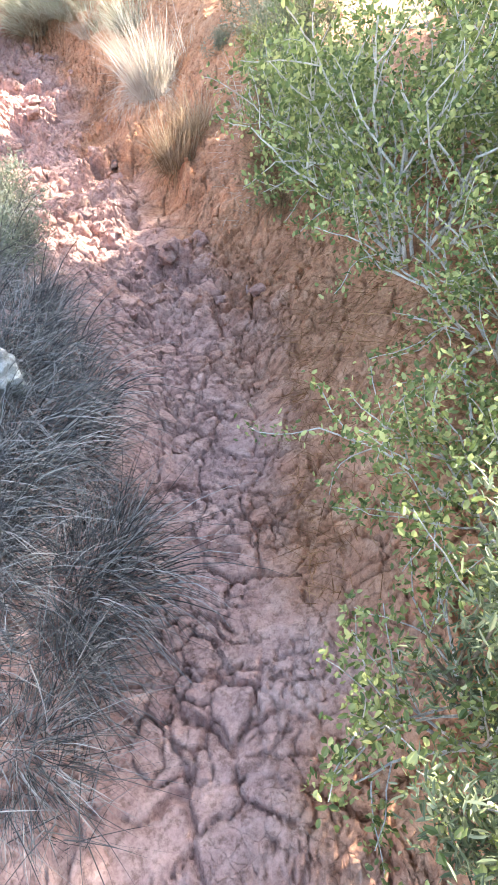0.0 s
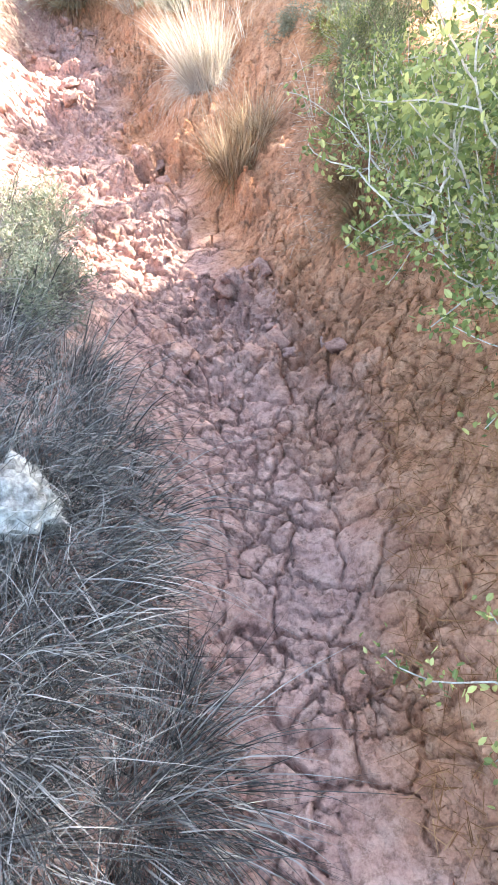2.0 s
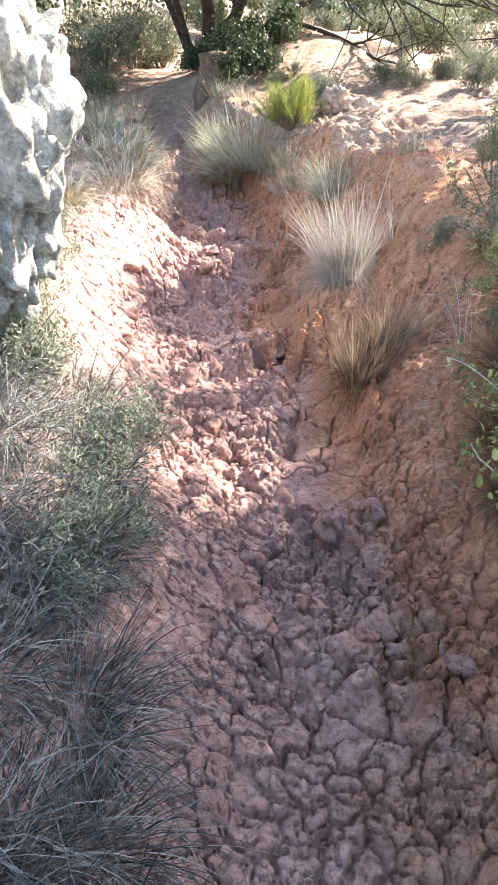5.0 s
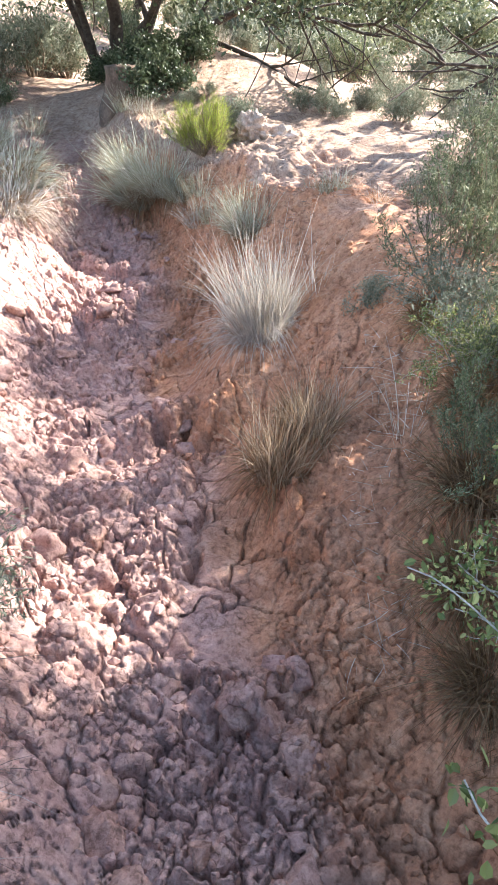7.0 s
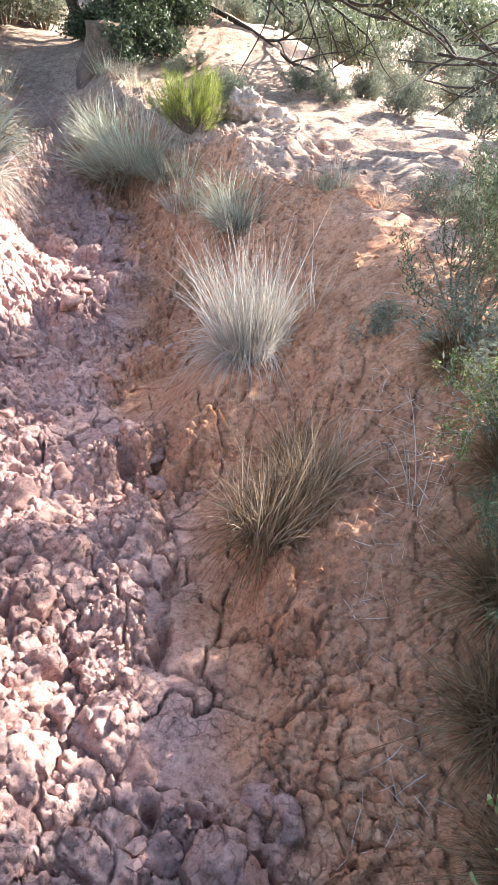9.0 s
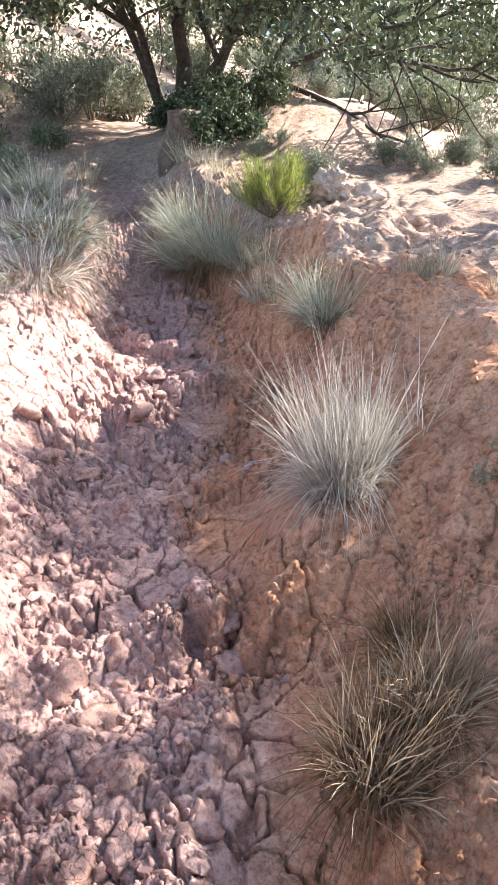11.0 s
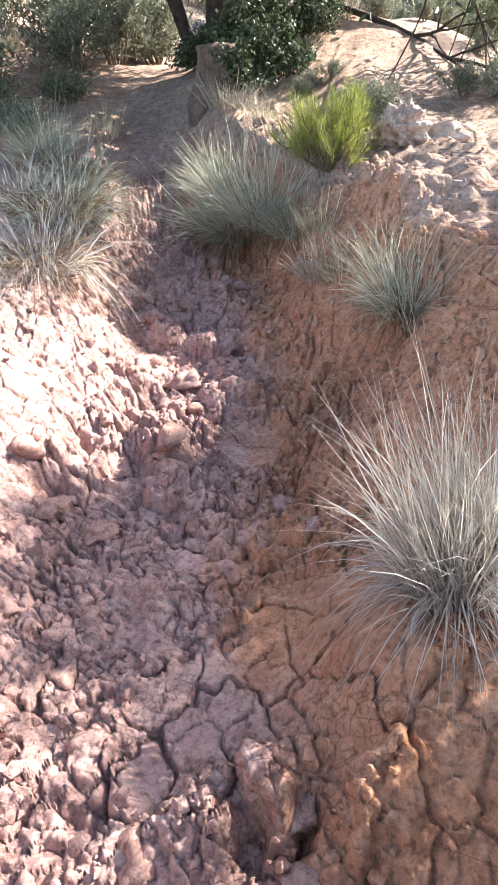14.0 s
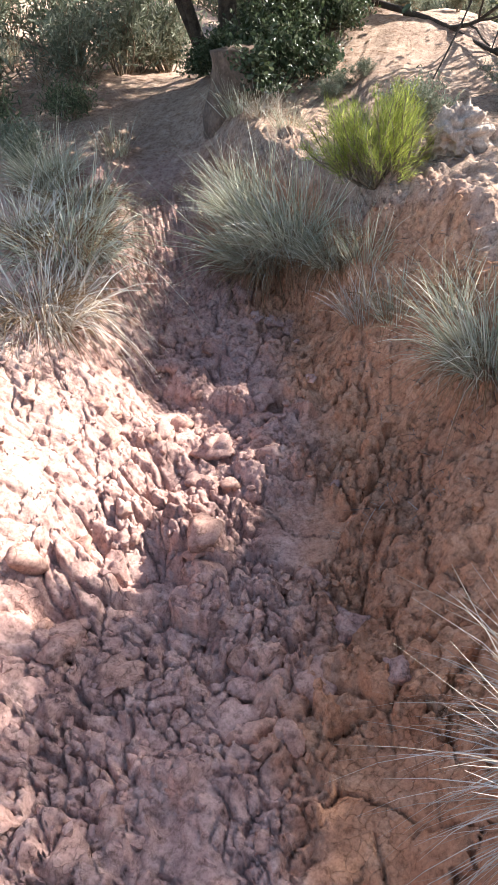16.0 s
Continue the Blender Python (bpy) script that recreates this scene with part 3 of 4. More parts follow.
LABEL_BIG = "grey-green esparto grass tuft with a brown skirt on the gully brink"
LABEL_PALE = "bleached straw-coloured grass tuft on the clay bank"
LABEL_DRY = "dry brown grass tuft drooping over cracked clay"
LABEL_SMALL = "small pale grass tuft on the crusted bank top"
for x, y, kind, s, lab, g in (
        (-2.22, 7.52, BIG[0], 1.15, LABEL_BIG, "esparto tufts"), (-2.05, 7.42, BIG[1], 1.0, LABEL_BIG, "esparto tufts"), (-2.42, 7.80, BIG[2], 0.8, LABEL_BIG, "esparto tufts"),
        (-1.80, 7.18, BIG[2], 0.62, LABEL_BIG, "esparto tufts"), (-3.40, 7.55, MOP[1], 1.0, LABEL_BIG, "esparto tufts"),
        (-3.02, 6.78, MOP[1], 1.2, LABEL_BIG, "esparto tufts"), (-2.80, 6.20, MOP[0], 1.0, LABEL_BIG, "esparto tufts"),
        (-3.4, 6.9, MOP[0], 1.1, LABEL_BIG, "esparto tufts"), (-3.1, 5.75, MOP[1], 1.0, LABEL_BIG, "esparto tufts"),
        (-1.06, 6.16, BIG[1], 0.68, LABEL_BIG, "esparto tufts"), (-3.85, 7.9, BIG[2], 0.8, LABEL_BIG, "esparto tufts"),
        (-0.78, 4.84, PALE[0], 1.08, LABEL_PALE, "straw tufts"), (-0.70, 4.96, PALE[1], 0.75, LABEL_PALE, "straw tufts"),
        (-0.55, 3.86, DRY[1], 0.92, LABEL_DRY, "dry tufts"), (-0.44, 4.00, DRY[0], 0.8, LABEL_DRY, "dry tufts"), (-0.50, 4.20, DRY[2], 0.7, LABEL_DRY, "dry tufts"),
        (0.06, 3.50, DRY[2], 0.9, LABEL_DRY, "dry tufts"), (0.02, 3.22, DRY[2], 0.8, LABEL_DRY, "dry tufts"), (0.04, 2.95, DRY[2], 0.7, LABEL_DRY, "dry tufts"),
        (0.10, 3.85, DRY[2], 0.8, LABEL_DRY, "dry tufts"), (0.22, 2.75, DRY[2], 0.8, LABEL_DRY, "dry tufts"), (-0.02, 4.40, DRY[2], 0.7, LABEL_DRY, "dry tufts"),
        (-1.57, 6.75, SMALL[0], 1.2, LABEL_SMALL, "small tufts"), (-1.62, 7.03, SMALL[1], 1.2, LABEL_SMALL, "small tufts"),
        (-1.42, 6.62, SMALL[2], 1.0, LABEL_SMALL, "small tufts"), (-0.52, 6.30, SMALL[1], 1.0, LABEL_SMALL, "small tufts"),
        (-0.62, 6.22, SMALL[2], 0.8, LABEL_SMALL, "small tufts"), (-1.18, 6.42, SMALL[1], 1.1, LABEL_SMALL, "small tufts"),
        (-0.25, 6.1, SMALL[0], 0.7, LABEL_SMALL, "small tufts"), (-1.80, 7.62, SMALL[1], 0.9, LABEL_SMALL, "small tufts"),
        (-0.53, 5.03, SPARSE[0], 1.0, "few dry upright grass stalks on the clay bank", "stalks"), (-0.50, 6.34, SPARSE[1], 0.9, "few dry upright grass stalks on the clay bank", "stalks"),
        (-0.34, 4.12, SPARSE[1], 0.6, "few dry upright grass stalks on the clay bank", "stalks"), (-0.12, 3.83, SPARSE[0], 0.9, "few dry upright grass stalks on the clay bank", "stalks")):
    grass_tuft(x, y, kind, lab, g, random.uniform(0, 0.8), s)

rng = np.random.default_rng(77)
for k in range(26):
    x, y = rng.uniform(-5.6, -1.9), rng.uniform(7.9, 11.0)
    if abs(x - float(gully_value(1, y))) > 0.35 and math.hypot(x + 3.1, y - 9.35) > 0.5:
        grass_tuft(x, y, SMALL[k % 3], "small dry grass tuft under the oak", "tufts under the oak", rng.uniform(0, 6), rng.uniform(0.7, 1.4))

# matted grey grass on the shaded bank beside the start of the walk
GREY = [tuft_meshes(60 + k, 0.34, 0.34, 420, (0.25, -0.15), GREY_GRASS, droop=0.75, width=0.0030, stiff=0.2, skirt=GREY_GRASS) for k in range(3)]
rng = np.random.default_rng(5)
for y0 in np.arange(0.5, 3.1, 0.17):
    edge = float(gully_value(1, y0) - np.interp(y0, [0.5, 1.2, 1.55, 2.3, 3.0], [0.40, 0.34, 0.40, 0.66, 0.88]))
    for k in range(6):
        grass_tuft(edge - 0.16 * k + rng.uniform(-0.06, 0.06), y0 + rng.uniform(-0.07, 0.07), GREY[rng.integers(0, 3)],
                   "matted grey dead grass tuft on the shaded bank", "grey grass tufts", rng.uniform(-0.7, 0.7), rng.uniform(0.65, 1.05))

# ---- leafy shrubs on the bank beside the path ----
OAKBUSH = [shrub_meshes(70 + k, 0.80, 0.55, 13, 0.021, 7500, BUSH_LEAF, PALE_BARK, 2, 0.5, 0.55, 0.022, 0.0075) for k in range(3)]
OAK_LABEL = "leafy green oak shrub with pale bare twigs on the bank"
for x, y, s, t, k in ((0.42, 1.92, 1.0, 0.3, 0), (0.56, 1.42, 0.8, 1.7, 2), (0.32, 2.45, 0.85, 2.0, 1), (0.24, 2.95, 0.65, 4.0, 2), (0.34, 0.52, 0.75, 0.5, 1), (0.46, 0.85, 0.7, 2.5, 0), (0.06, 3.98, 0.4, 1.5, 2), (0.95, 2.1, 1.1, 1.0, 1), (1.1, 3.0, 1.1, 3.0, 0), (0.95, 1.25, 0.9, 5.0, 1)):
    shrub("oak_shrub", x, y, OAKBUSH[k], OAK_LABEL, "oak shrubs", t, s)
ROSE = [shrub_meshes(80 + k, 0.5, 0.3, 11, 0.017, 6500, ROSEMARY, TWIG, 1, 0.9, 0.22, 0.014, 0.005, 0.5, 0.7) for k in range(2)]
for x, y, s, t, k in ((0.03, 4.56, 1.1, 0.0, 0), (0.22, 4.95, 1.3, 2.0, 1), (0.40, 0.36, 1.3, 3.0, 0), (0.30, 0.20, 1.2, 1.0, 1), (0.48, 5.4, 1.5, 1.0, 0), (0.08, 3.55, 0.75, 3.0, 0), (0.20, 3.85, 0.9, 1.0, 1)):
    shrub("rosemary_shrub", x, y, ROSE[k], "dark green rosemary-like shrub with upright needle-leaved stems", "rosemary shrubs", t, s)
SAGE = [shrub_meshes(90 + k, 0.36, 0.34, 10, 0.022, 3000, SAGE_LEAF, TWIG, 2, 0.5, 0.25, 0.02, 0.004, 0.2, 0.5) for k in range(3)]
for x, y, s, t, k in ((-0.27, 4.70, 0.55, 0.0, 0), (0.02, 4.42, 0.9, 1.0, 1), (0.10, 4.05, 0.9, 2.0, 2), (-1.02, 2.25, 0.9, 0.5, 0), (-1.15, 2.6, 1.0, 3.5, 1), (-1.3, 2.95, 1.0, 1.5, 2), (-1.55, 3.0, 1.1, 4.2, 0), (0.25, 5.6, 1.0, 3.0, 0), (0.05, 6.1, 0.8, 4.0, 1),
                      (-1.95, 3.55, 1.0, 0.0, 2), (-1.75, 3.05, 1.1, 2.0, 0), (-2.35, 4.35, 1.0, 4.0, 1), (-2.7, 4.9, 1.0, 1.0, 2), (-2.15, 3.9, 0.8, 5.0, 1)):
    shrub("sage_shrub", x, y, SAGE[k], "wispy grey-green dry shrub on the bank", "grey shrubs", t, s)

# young pine, bright yellow-green
def young_pine(x, y):
    rng = np.random.default_rng(7)
    ob = thing("young_pine", x, y, "bright yellow-green young pine bush on the gully brink", "pine", sink=0.02)
    lines, tips = [], []
    for k in range(44):
        a = 2.4 * k + rng.uniform(0, 0.6)
        grow(rng, (0, 0, 0.02), (math.cos(a) * 1.0, math.sin(a) * 1.0, rng.uniform(0.0, 1.5)), 0.25, 0.006, 1, lines, tips, 0.15, 0.5, (2, 4), 0.5)
    v, f = tubes(lines, 5)
    part("branch_work", mesh_of("branch_work", v, f, TWIG), ob)
    tips = np.array(tips)
    p = tips[rng.integers(0, len(tips), 9000)] + rng.normal(size=(9000, 3)) * 0.012
    out = p - np.array([0, 0, 0.05])
    way = out / (np.linalg.norm(out, axis=1, keepdims=True) + 1e-6) + rng.normal(size=p.shape) * 0.55 + np.array([0, 0, 0.45])
    v, f = strips(p, way, rng.uniform(0.03, 0.065, len(p)), np.full(len(p), 0.0022), np.full(len(p), 0.05), rng, 2)
    part("needle_crown", mesh_of("needle_crown", v, f, PINE_NEEDLE), ob)
    return ob


young_pine(-1.62, 7.30)

# ---- holm oak at the head of the gully ----
def oak_tree(name, x, y, seed, height, trunks, leafmat, count, leaf, label, puff=0.16, depth=3, z=None, group="", category="tree", radius=0.09, within=None):
    rng = np.random.default_rng(seed)
    ob = thing(name, x, y, label, category, group, 0.05, z)
    lines, tips = [], []
    for dx, dy, wx, wy, r in trunks:
        grow(rng, (dx, dy, 0), (wx, wy, 1.0), height * 0.42, radius * r, depth, lines, tips, 0.22, 0.02, (3, 4), 0.95)
    v, f = tubes(lines, 8)
    part("trunk", mesh_of("trunk", v, f, DARK_BARK), ob)
    tips = np.array(tips)
    tips = tips[tips[:, 2] > height * 0.13]
    if within:
        tips = tips[np.any([np.linalg.norm(tips - np.array(w[:3]), axis=1) < w[3] for w in within], axis=0)]
    p = tips[rng.integers(0, len(tips), count)] + rng.normal(size=(count, 3)) * puff * np.array([1, 1, 0.75])
    v, f = leaves(p, leaf, rng, -0.1, 0.55)
    part("crown", mesh_of("crown", v, f, leafmat, False), ob)
    return ob


oak_tree("holm_oak", -3.42, 10.3, 3, 4.6, ((0, 0, 0.08, 0.0, 1.0), (-0.22, 0.1, -0.45, 0.1, 0.6), (0.1, 0.1, 0.55, 0.2, 0.75), (-0.1, -0.05, -0.1, -0.35, 0.55), (0.1, -0.1, 1.2, -0.15, 0.6), (0.05, -0.1, 0.7, -0.7, 0.5)), OAK_LEAF, 62000, 0.055,
         "dark holm oak with several trunks and hanging grey-green crown")
oak_tree("holm_oak", 2.88, 5.15, 15, 5.6, ((0, 0, -0.05, 0.0, 1.0), (0.1, 0.1, 0.4, 0.3, 0.7), (-0.1, 0, -0.4, -0.2, 0.7), (0, -0.1, 0.1, -0.5, 0.6)), OAK_LEAF, 34000, 0.06,
         "dark holm oak whose crown shades the start of the path", 0.2, 3, None, "", "tree", 0.09, ((0.0, 0.0, 3.5, 1.5),))
# added out of view: four leaf clusters set where shade must reach the bed
oak_tree("holm_oak", 2.6, 7.9, 18, 5.0, ((0, 0, -0.25, 0.0, 1.0), (0.1, 0.1, 0.4, 0.3, 0.7), (-0.1, 0, -0.5, 0.1, 0.7), (0, 0.1, -0.2, 0.35, 0.6)), OAK_LEAF, 6800, 0.06,
         "unseen holm oak with leaf clusters placed to shade the gully bed", 0.16, 3, None, "", "tree", 0.09, ((-1.0, -0.2, 3.0, 0.44), (-0.3, -0.65, 3.0, 0.34), (-0.5, 0.35, 3.05, 0.28), (-0.6, 0.8, 3.05, 0.38)))
UNDER = shrub_meshes(101, 0.55, 0.5, 8, 0.042, 3800, OAK_LEAF, DARK_BARK, 2, 0.3, 0.6, 0.05, 0.008)
for x, y, s, t in ((-2.75, 9.75, 1.0, 0.0), (-2.35, 10.0, 0.8, 2.0), (-3.35, 9.95, 0.7, 1.0), (-2.62, 9.3, 0.95, 3.0)):
    shrub("oak_sucker", x, y, UNDER, "dark glossy oak suckers at the foot of the tree", "oak suckers", t, s)


def earth_pillar(x, y):
    """A stub of hardened earth, flat on top, with worn sides."""
    bm = bmesh.new()
    rings, sides = 14, 28
    rows = []
    for i in range(rings):
        t = i / (rings - 1)
        row = []
        for j in range(sides):
            a = 2 * math.pi * j / sides
            r = (0.235 - 0.055 * t + 0.05 * (1 - t) ** 3) * (1 + 0.35 * noise.noise(Vector((math.cos(a) * 1.2, math.sin(a) * 1.2, t * 2))) + 0.07 * noise.noise(Vector((math.cos(a) * 5, math.sin(a) * 5, t * 7))))
            row.append(bm.verts.new((r * math.cos(a), r * math.sin(a) * 0.85, -0.08 + 0.50 * t)))
        rows.append(row)
    for a, b in zip(rows, rows[1:]):
        for j in range(sides):
            bm.faces.new((a[j], a[(j + 1) % sides], b[(j + 1) % sides], b[j]))
    top = bm.verts.new((0, 0, 0.44))
    for j in range(sides):
        bm.faces.new((rows[-1][j], rows[-1][(j + 1) % sides], top))
    me = bpy.data.meshes.new("earth_pillar")
    bm.to_mesh(me)
    bm.free()
    me.polygons.foreach_set("use_smooth", np.full(len(me.polygons), True))
    me.materials.append(EARTH)
    ob = tagged(new("earth_pillar", me), "brown weathered earth stump beside the oak", "stump")
    ob.location, ob.scale = (x, y, ground_z(x, y) - 0.20), (1.02, 0.98, 1.25)
    return ob


earth_pillar(-2.90, 9.12)


def stone(name, x, y, me, label, category, lift, turn=0.0, group=""):
    ob = tagged(new(name, me), label, category, group)
    ob.location, ob.rotation_euler[2] = (x, y, ground_z(x, y) + lift), turn
    return ob


stone("pitted_rock", -1.28, 7.52, stone_mesh("pitted_rock", 4, (0.15, 0.13, 0.15), ROCK, 0.35, 5, 0.6, 0.2), "pale pitted rock full of holes beside the pine bush", "rock", 0.09)
stone("pitted_rock", -1.10, 7.66, stone_mesh("pitted_rock", 9, (0.17, 0.14, 0.10), ROCK, 0.3, 4, 0.3), "pale pitted rock half sunk in the bank top", "rock", 0.02)
stone("lichen_rock", -0.80, 1.45, stone_mesh("lichen_rock", 6, (0.13, 0.12, 0.10), LICHEN, 0.25, 5, 0.2, 0.12), "grey rock spotted with white lichen among dead grass", "rock", 0.05)

BOULDER = stone_mesh("lichen_boulder", 8, (0.46, 0.40, 0.80), LICHEN, 0.13, 6, 0.25, 0.16)
stone("lichen_boulder", -1.72, 3.12, BOULDER, "tall white lichen-crusted boulder with dark pits on the bank", "boulder", 0.68)

# ---- far side: shrubs, olive trees, hills ----
rng = np.random.default_rng(12)
GREYB = [shrub_meshes(110 + k, 0.8, 0.6, 12, 0.075, 1700, m, TWIG, 1, 0.7, 0.25, 0.06, 0.010, 0.3, 0.55) for k, m in enumerate((SAGE_LEAF, SAGE_LEAF, ROSEMARY))]
spots = [(-0.75, 11.8, 0.95, 2), (-1.5, 12.4, 0.8, 0), (-2.2, 13.2, 1.1, 1), (-1.1, 13.2, 1.0, 0), (-3.0, 14.5, 1.4, 1), (-0.4, 9.4, 0.4, 0), (-0.1, 8.6, 0.45, 1), (0.1, 9.9, 0.5, 0), (-0.8, 8.9, 0.4, 1),
         (0.5, 8.0, 0.5, 1), (0.6, 10.8, 0.6, 0), (1.5, 11.5, 0.7, 1), (-4.8, 8.6, 0.9, 2), (-5.4, 9.3, 1.1, 0), (-6.1, 10.4, 1.2, 2), (-4.6, 7.6, 0.7, 1), (-4.4, 9.2, 0.5, 2), (-5.0, 11.6, 0.7, 1), (-6.4, 13.0, 1.2, 0),
         (-7.2, 12.0, 1.3, 2), (-4.2, 8.2, 0.5, 0)]
spots += [(rng.uniform(-9, -4.2), rng.uniform(8.3, 11.5), rng.uniform(0.5, 1.2), int(rng.integers(0, 3))) for _ in range(22)]
spots += [(rng.uniform(-2.5, 2.5), rng.uniform(8.2, 12.5), rng.uniform(0.2, 0.45), int(rng.integers(0, 2))) for _ in range(34)]
spots += [(rng.uniform(-9, 9) , rng.uniform(13, 34), rng.uniform(0.6, 1.5), int(rng.integers(0, 3))) for _ in range(60)]
spots += [(rng.uniform(-4.5, 3.5), rng.uniform(12.5, 17), rng.uniform(0.7, 1.4), int(rng.integers(0, 3))) for _ in range(36)]
for x, y, s, k in spots:
    if -6.5 < x < -3.2 and 12 < y < 16:
        continue
    shrub("heath_shrub", x, y, GREYB[k], "grey-green heath shrub on pale stony ground", "heath shrubs", rng.uniform(0, 6), s)
for x, y, h, s in ((-1.9, 15.0, 1.9, 1), (-3.6, 17.0, 3.0, 2), (-0.6, 17.5, 1.5, 3), (1.6, 19.5, 1.4, 4), (3.6, 22.0, 1.6, 5), (0.6, 25.0, 1.7, 6), (-2.0, 26.0, 3.4, 7), (5.5, 27.0, 1.8, 8), (-6.0, 19.0, 3.4, 9), (-9.0, 17.0, 3.2, 10), (3.0, 33.0, 1.8, 11), (-8.5, 24.0, 3.8, 12)):
    oak_tree("olive_tree", x, y, 200 + s, h * 1.35, ((0, 0, 0.1, 0, 1.0), (0.1, 0, 0.5, 0.2, 0.7), (-0.1, 0, -0.5, -0.1, 0.7)), OLIVE_LEAF, 5200, 0.10, "grey-green olive-like tree on the far slope", 0.22, 2, None, "far trees", "tree", 0.07)


def far_hills():
    n = 160
    a = np.linspace(-1.3, 1.3, n)
    r = 2400.0
    top = 60 + 55 * np.array([fbm(np.array([k * 4.0]), np.array([0.5]), 3)[0] for k in a]) + 20
    x, y = r * np.sin(a), r * np.cos(a)
    rows = [np.stack([x * s, y * s, z], 1) for s, z in ((0.9, np.full(n, -30.0)), (0.96, top * 0.6), (1.0, top), (1.1, np.full(n, -30.0)))]
    v = np.concatenate(rows)
    q = (np.arange(3)[:, None] * n + np.arange(n - 1)[None]).ravel()
    return tagged(new("backdrop", mesh_of("backdrop", v, np.stack([q, q + 1, q + n + 1, q + n], 1), HILL)), "distant hills tinted blue as haze", "hills", kind="structure")


far_hills()

# ---- litter and clods ----
def litter(name, label, count, mat, area, length, seed, lift=0.02, edge=9.0):
    rng = np.random.default_rng(seed)
    x, y = rng.uniform(area[0], area[1], count), rng.uniform(area[2], area[3], count)
    keep = fbm(x * 3, y * 3, 7) > rng.uniform(-0.45, 0.2, count)
    keep &= x - gully_value(1, y) < edge - 0.42 * np.clip(y - 1.2, 0, 2)
    x, y = x[keep], y[keep]
    z = land(x, y) + relief(x, y) + rng.uniform(0.002, lift, len(x))
    a = rng.uniform(0, 2 * np.pi, len(x))
    way = np.column_stack([np.cos(a), np.sin(a), rng.uniform(-0.1, 0.25, len(x))])
    v, f = strips(np.column_stack([x, y, z]), way, rng.uniform(*length, len(x)), np.full(len(x), 0.0022), rng.uniform(0, 0.2, len(x)), rng, 3)
    return tagged(new(name, mesh_of(name, v, f, mat)), label, "litter", kind="stuff")


litter("needle_litter", "brown dry needles and grass lying on the bank", 9000, NEEDLE, (0.0, 0.9, 0.9, 3.2), (0.04, 0.13), 1)
litter("grass_litter", "dry grass stems lying on the clay slope", 1800, STRAW, (-0.3, 0.6, 3.0, 5.0), (0.04, 0.14), 2)
litter("bank_litter", "dead stems scattered over the crusted bank top", 5200, GREY_GRASS, (-1.6, 0.8, 5.7, 9.0), (0.03, 0.10), 3)
litter("oak_litter", "brown oak leaves and twigs lying under the tree", 6000, NEEDLE, (-6.5, -1.8, 7.6, 12.0), (0.03, 0.09), 6)
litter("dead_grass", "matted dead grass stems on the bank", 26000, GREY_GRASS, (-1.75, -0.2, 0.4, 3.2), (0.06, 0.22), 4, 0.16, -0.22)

def bed_spot(rng, low, high, wide=0.62):
    """A place on the lumpy part of the bed."""
    while True:
        y = rng.uniform(low, high)
        d = rng.normal(-0.1, 0.42) if wide < 0.7 else rng.uniform(-1.0, wide)
        x = float(np.interp(y, GULLY[:, 0], GULLY[:, 1])) + d
        if -1.0 < d < wide and sum(blob(x, y, *s) for s in SLABS) < 0.35:
            return x, y


CLODS = [stone_mesh("clod", 20 + k, (1.0, 0.85, 0.75), CLOD, 0.42, 3) for k in range(8)]
rng = np.random.default_rng(21)
for k in range(280):
    x, y = bed_spot(rng, 2.4, 7.4, 0.4)
    s = 0.022 + 0.055 * rng.uniform() ** 2.2
    ob = tagged(new("clod", CLODS[rng.integers(0, 8)]), "crumbly dried clay clod on the gully bed", "clod", "clay clods")
    ob.location = (x, y, ground_z(x, y) - 0.3 * s)
    ob.rotation_euler, ob.scale = rng.uniform(-0.6, 0.6, 2).tolist() + [rng.uniform(0, 6.3)], (s, s, s)

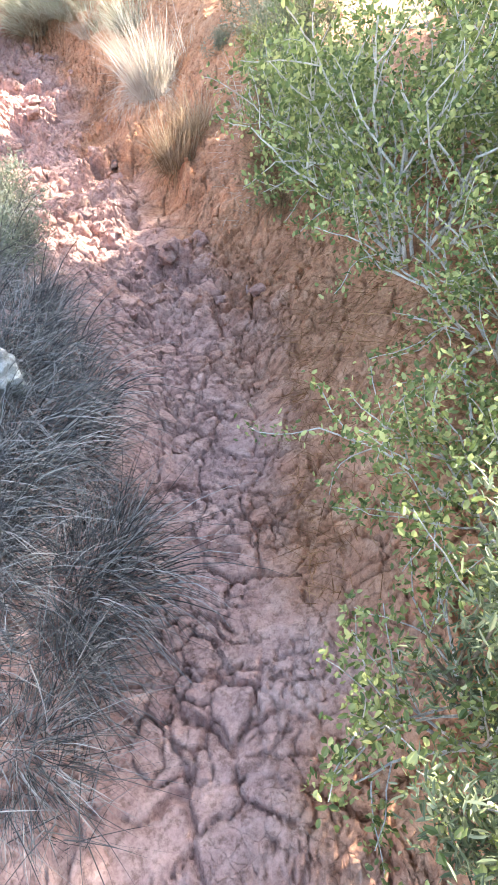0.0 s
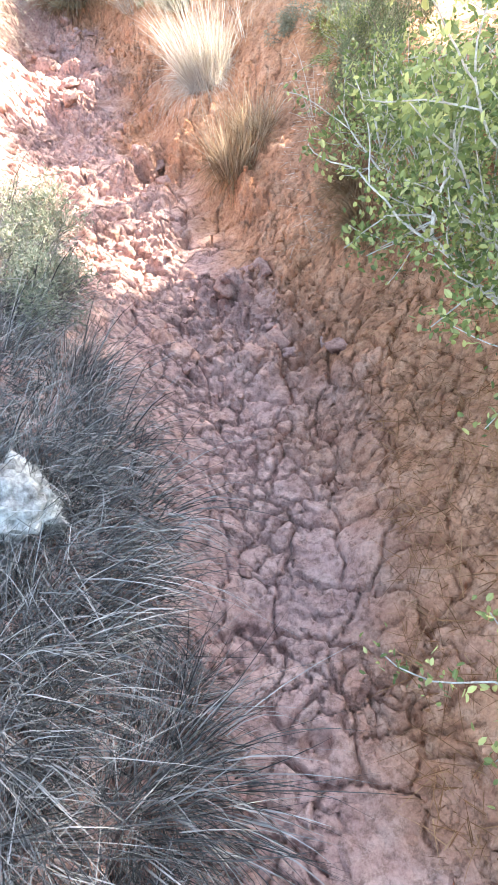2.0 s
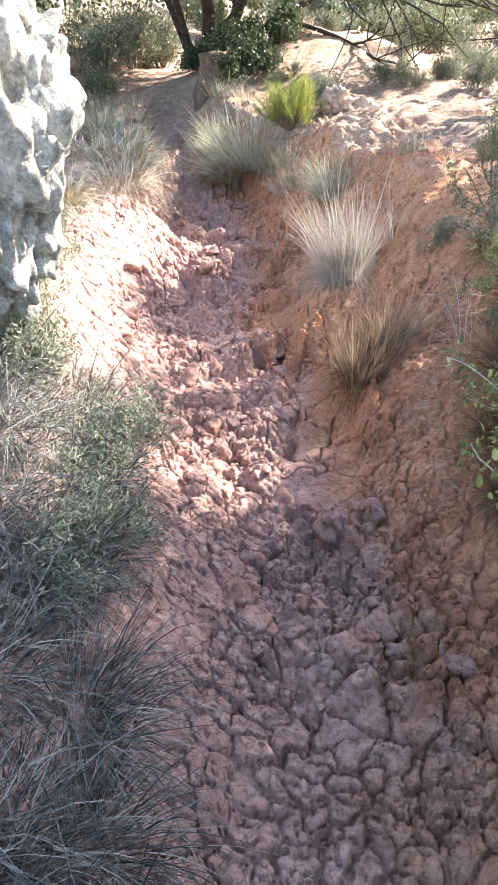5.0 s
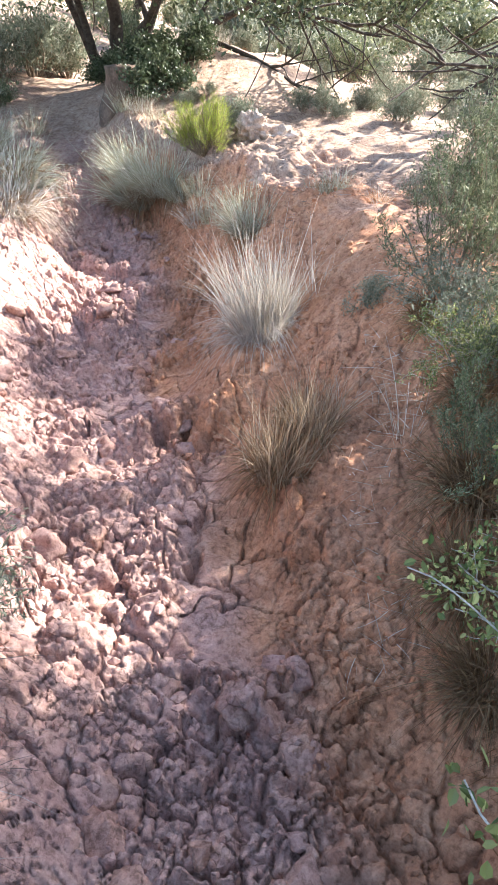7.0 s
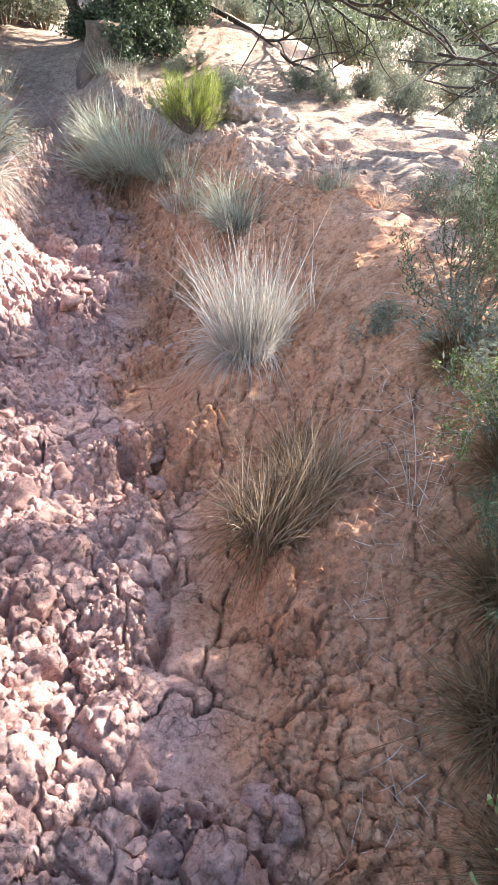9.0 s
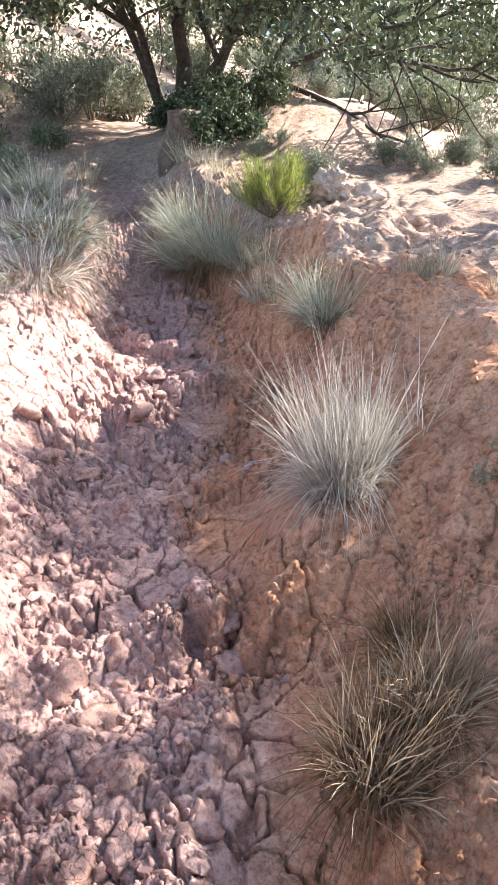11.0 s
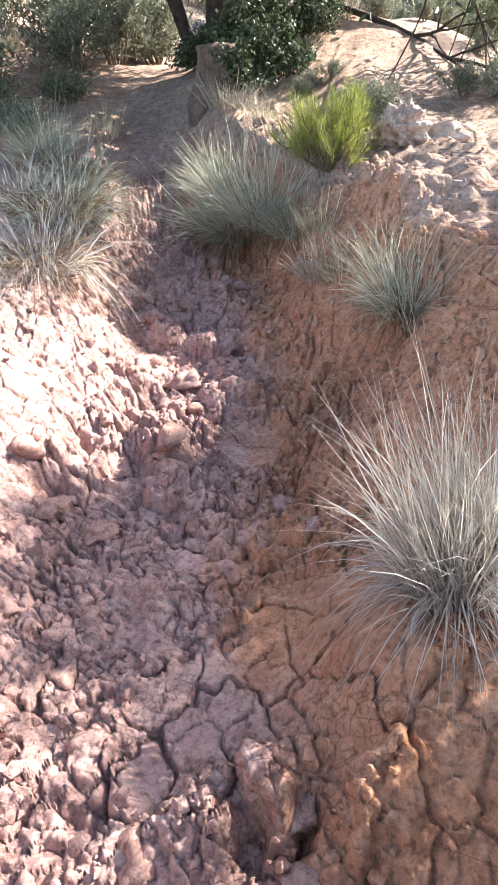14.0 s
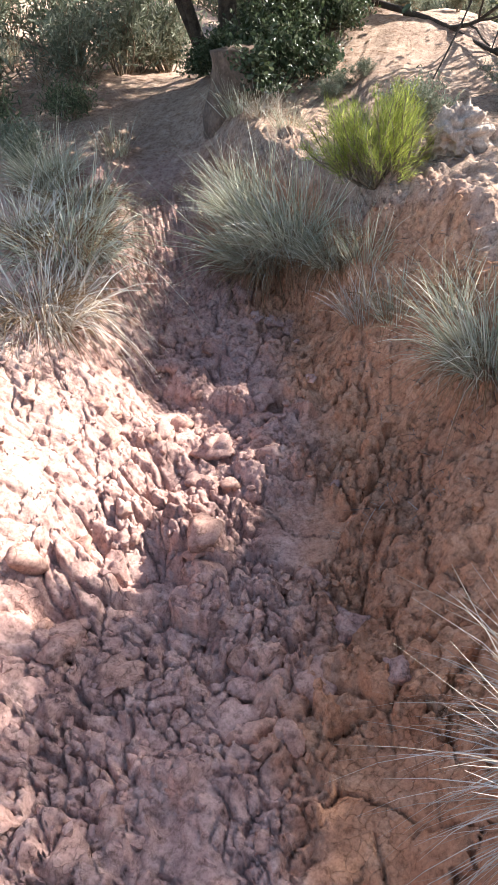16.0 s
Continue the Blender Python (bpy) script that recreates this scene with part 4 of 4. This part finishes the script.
for x, y, s in ((-1.88, 5.50, 0.075), (-0.52, 2.95, 0.065), (-1.42, 5.16, 0.075), (-2.02, 6.05, 0.07), (-1.86, 6.12, 0.06), (-1.36, 5.35, 0.065), (-1.22, 5.18, 0.06), (-1.60, 5.10, 0.055), (-0.74, 3.12, 0.05), (-2.3, 5.2, 0.07), (-2.1, 5.0, 0.06)):
    ob = tagged(new("clod", CLODS[rng.integers(0, 8)]), "large cracked clay clod half sunk in the gully bed", "clod", "large clay clods")
    ob.location = (x, y, ground_z(x, y) + 0.05 * s)
    ob.rotation_euler, ob.scale = rng.uniform(-0.4, 0.4, 2).tolist() + [rng.uniform(0, 6.3)], (s, s * 1.1, s)


def crumbs(count, seed):
    """Small lumps too many to count, in one mesh."""
    rng = np.random.default_rng(seed)
    bm = bmesh.new()
    bmesh.ops.create_icosphere(bm, subdivisions=1, radius=1.0)
    bm.verts.ensure_lookup_table()
    ball = np.array([v.co for v in bm.verts])
    tri = np.array([[v.index for v in f.verts] for f in bm.faces])
    bm.free()
    at = np.array([bed_spot(rng, 0.7 if k % 3 == 0 else 2.2, 7.6, 0.62 if k % 2 else 2.0) for k in range(count)])
    z = land(at[:, 0], at[:, 1]) + relief(at[:, 0], at[:, 1])
    s = 0.004 + 0.018 * rng.uniform(0, 1, count) ** 3
    v = ball[None] * rng.uniform(0.55, 1.25, (count, len(ball), 1)) * (s[:, None] * rng.uniform(0.7, 1.2, (count, 3)))[:, None]
    v = v + np.column_stack([at, z])[:, None]
    tones = soil_of(at[:, 0], at[:, 1])
    f = tri[None] + np.arange(count)[:, None, None] * len(ball)
    me = mesh_of("clay_crumb", v.reshape(-1, 3), f.reshape(-1, 3), CLAY, False)
    for name, values in zip(("soil", "crust"), tones):
        me.attributes.new(name, "FLOAT", "POINT").data.foreach_set("value", np.repeat(values, len(ball)).astype(np.float32))
    return tagged(new("clay_crumb", me), "small crumbs of dried red clay strewn over the bed", "crumbs", kind="stuff")


crumbs(6500, 33)
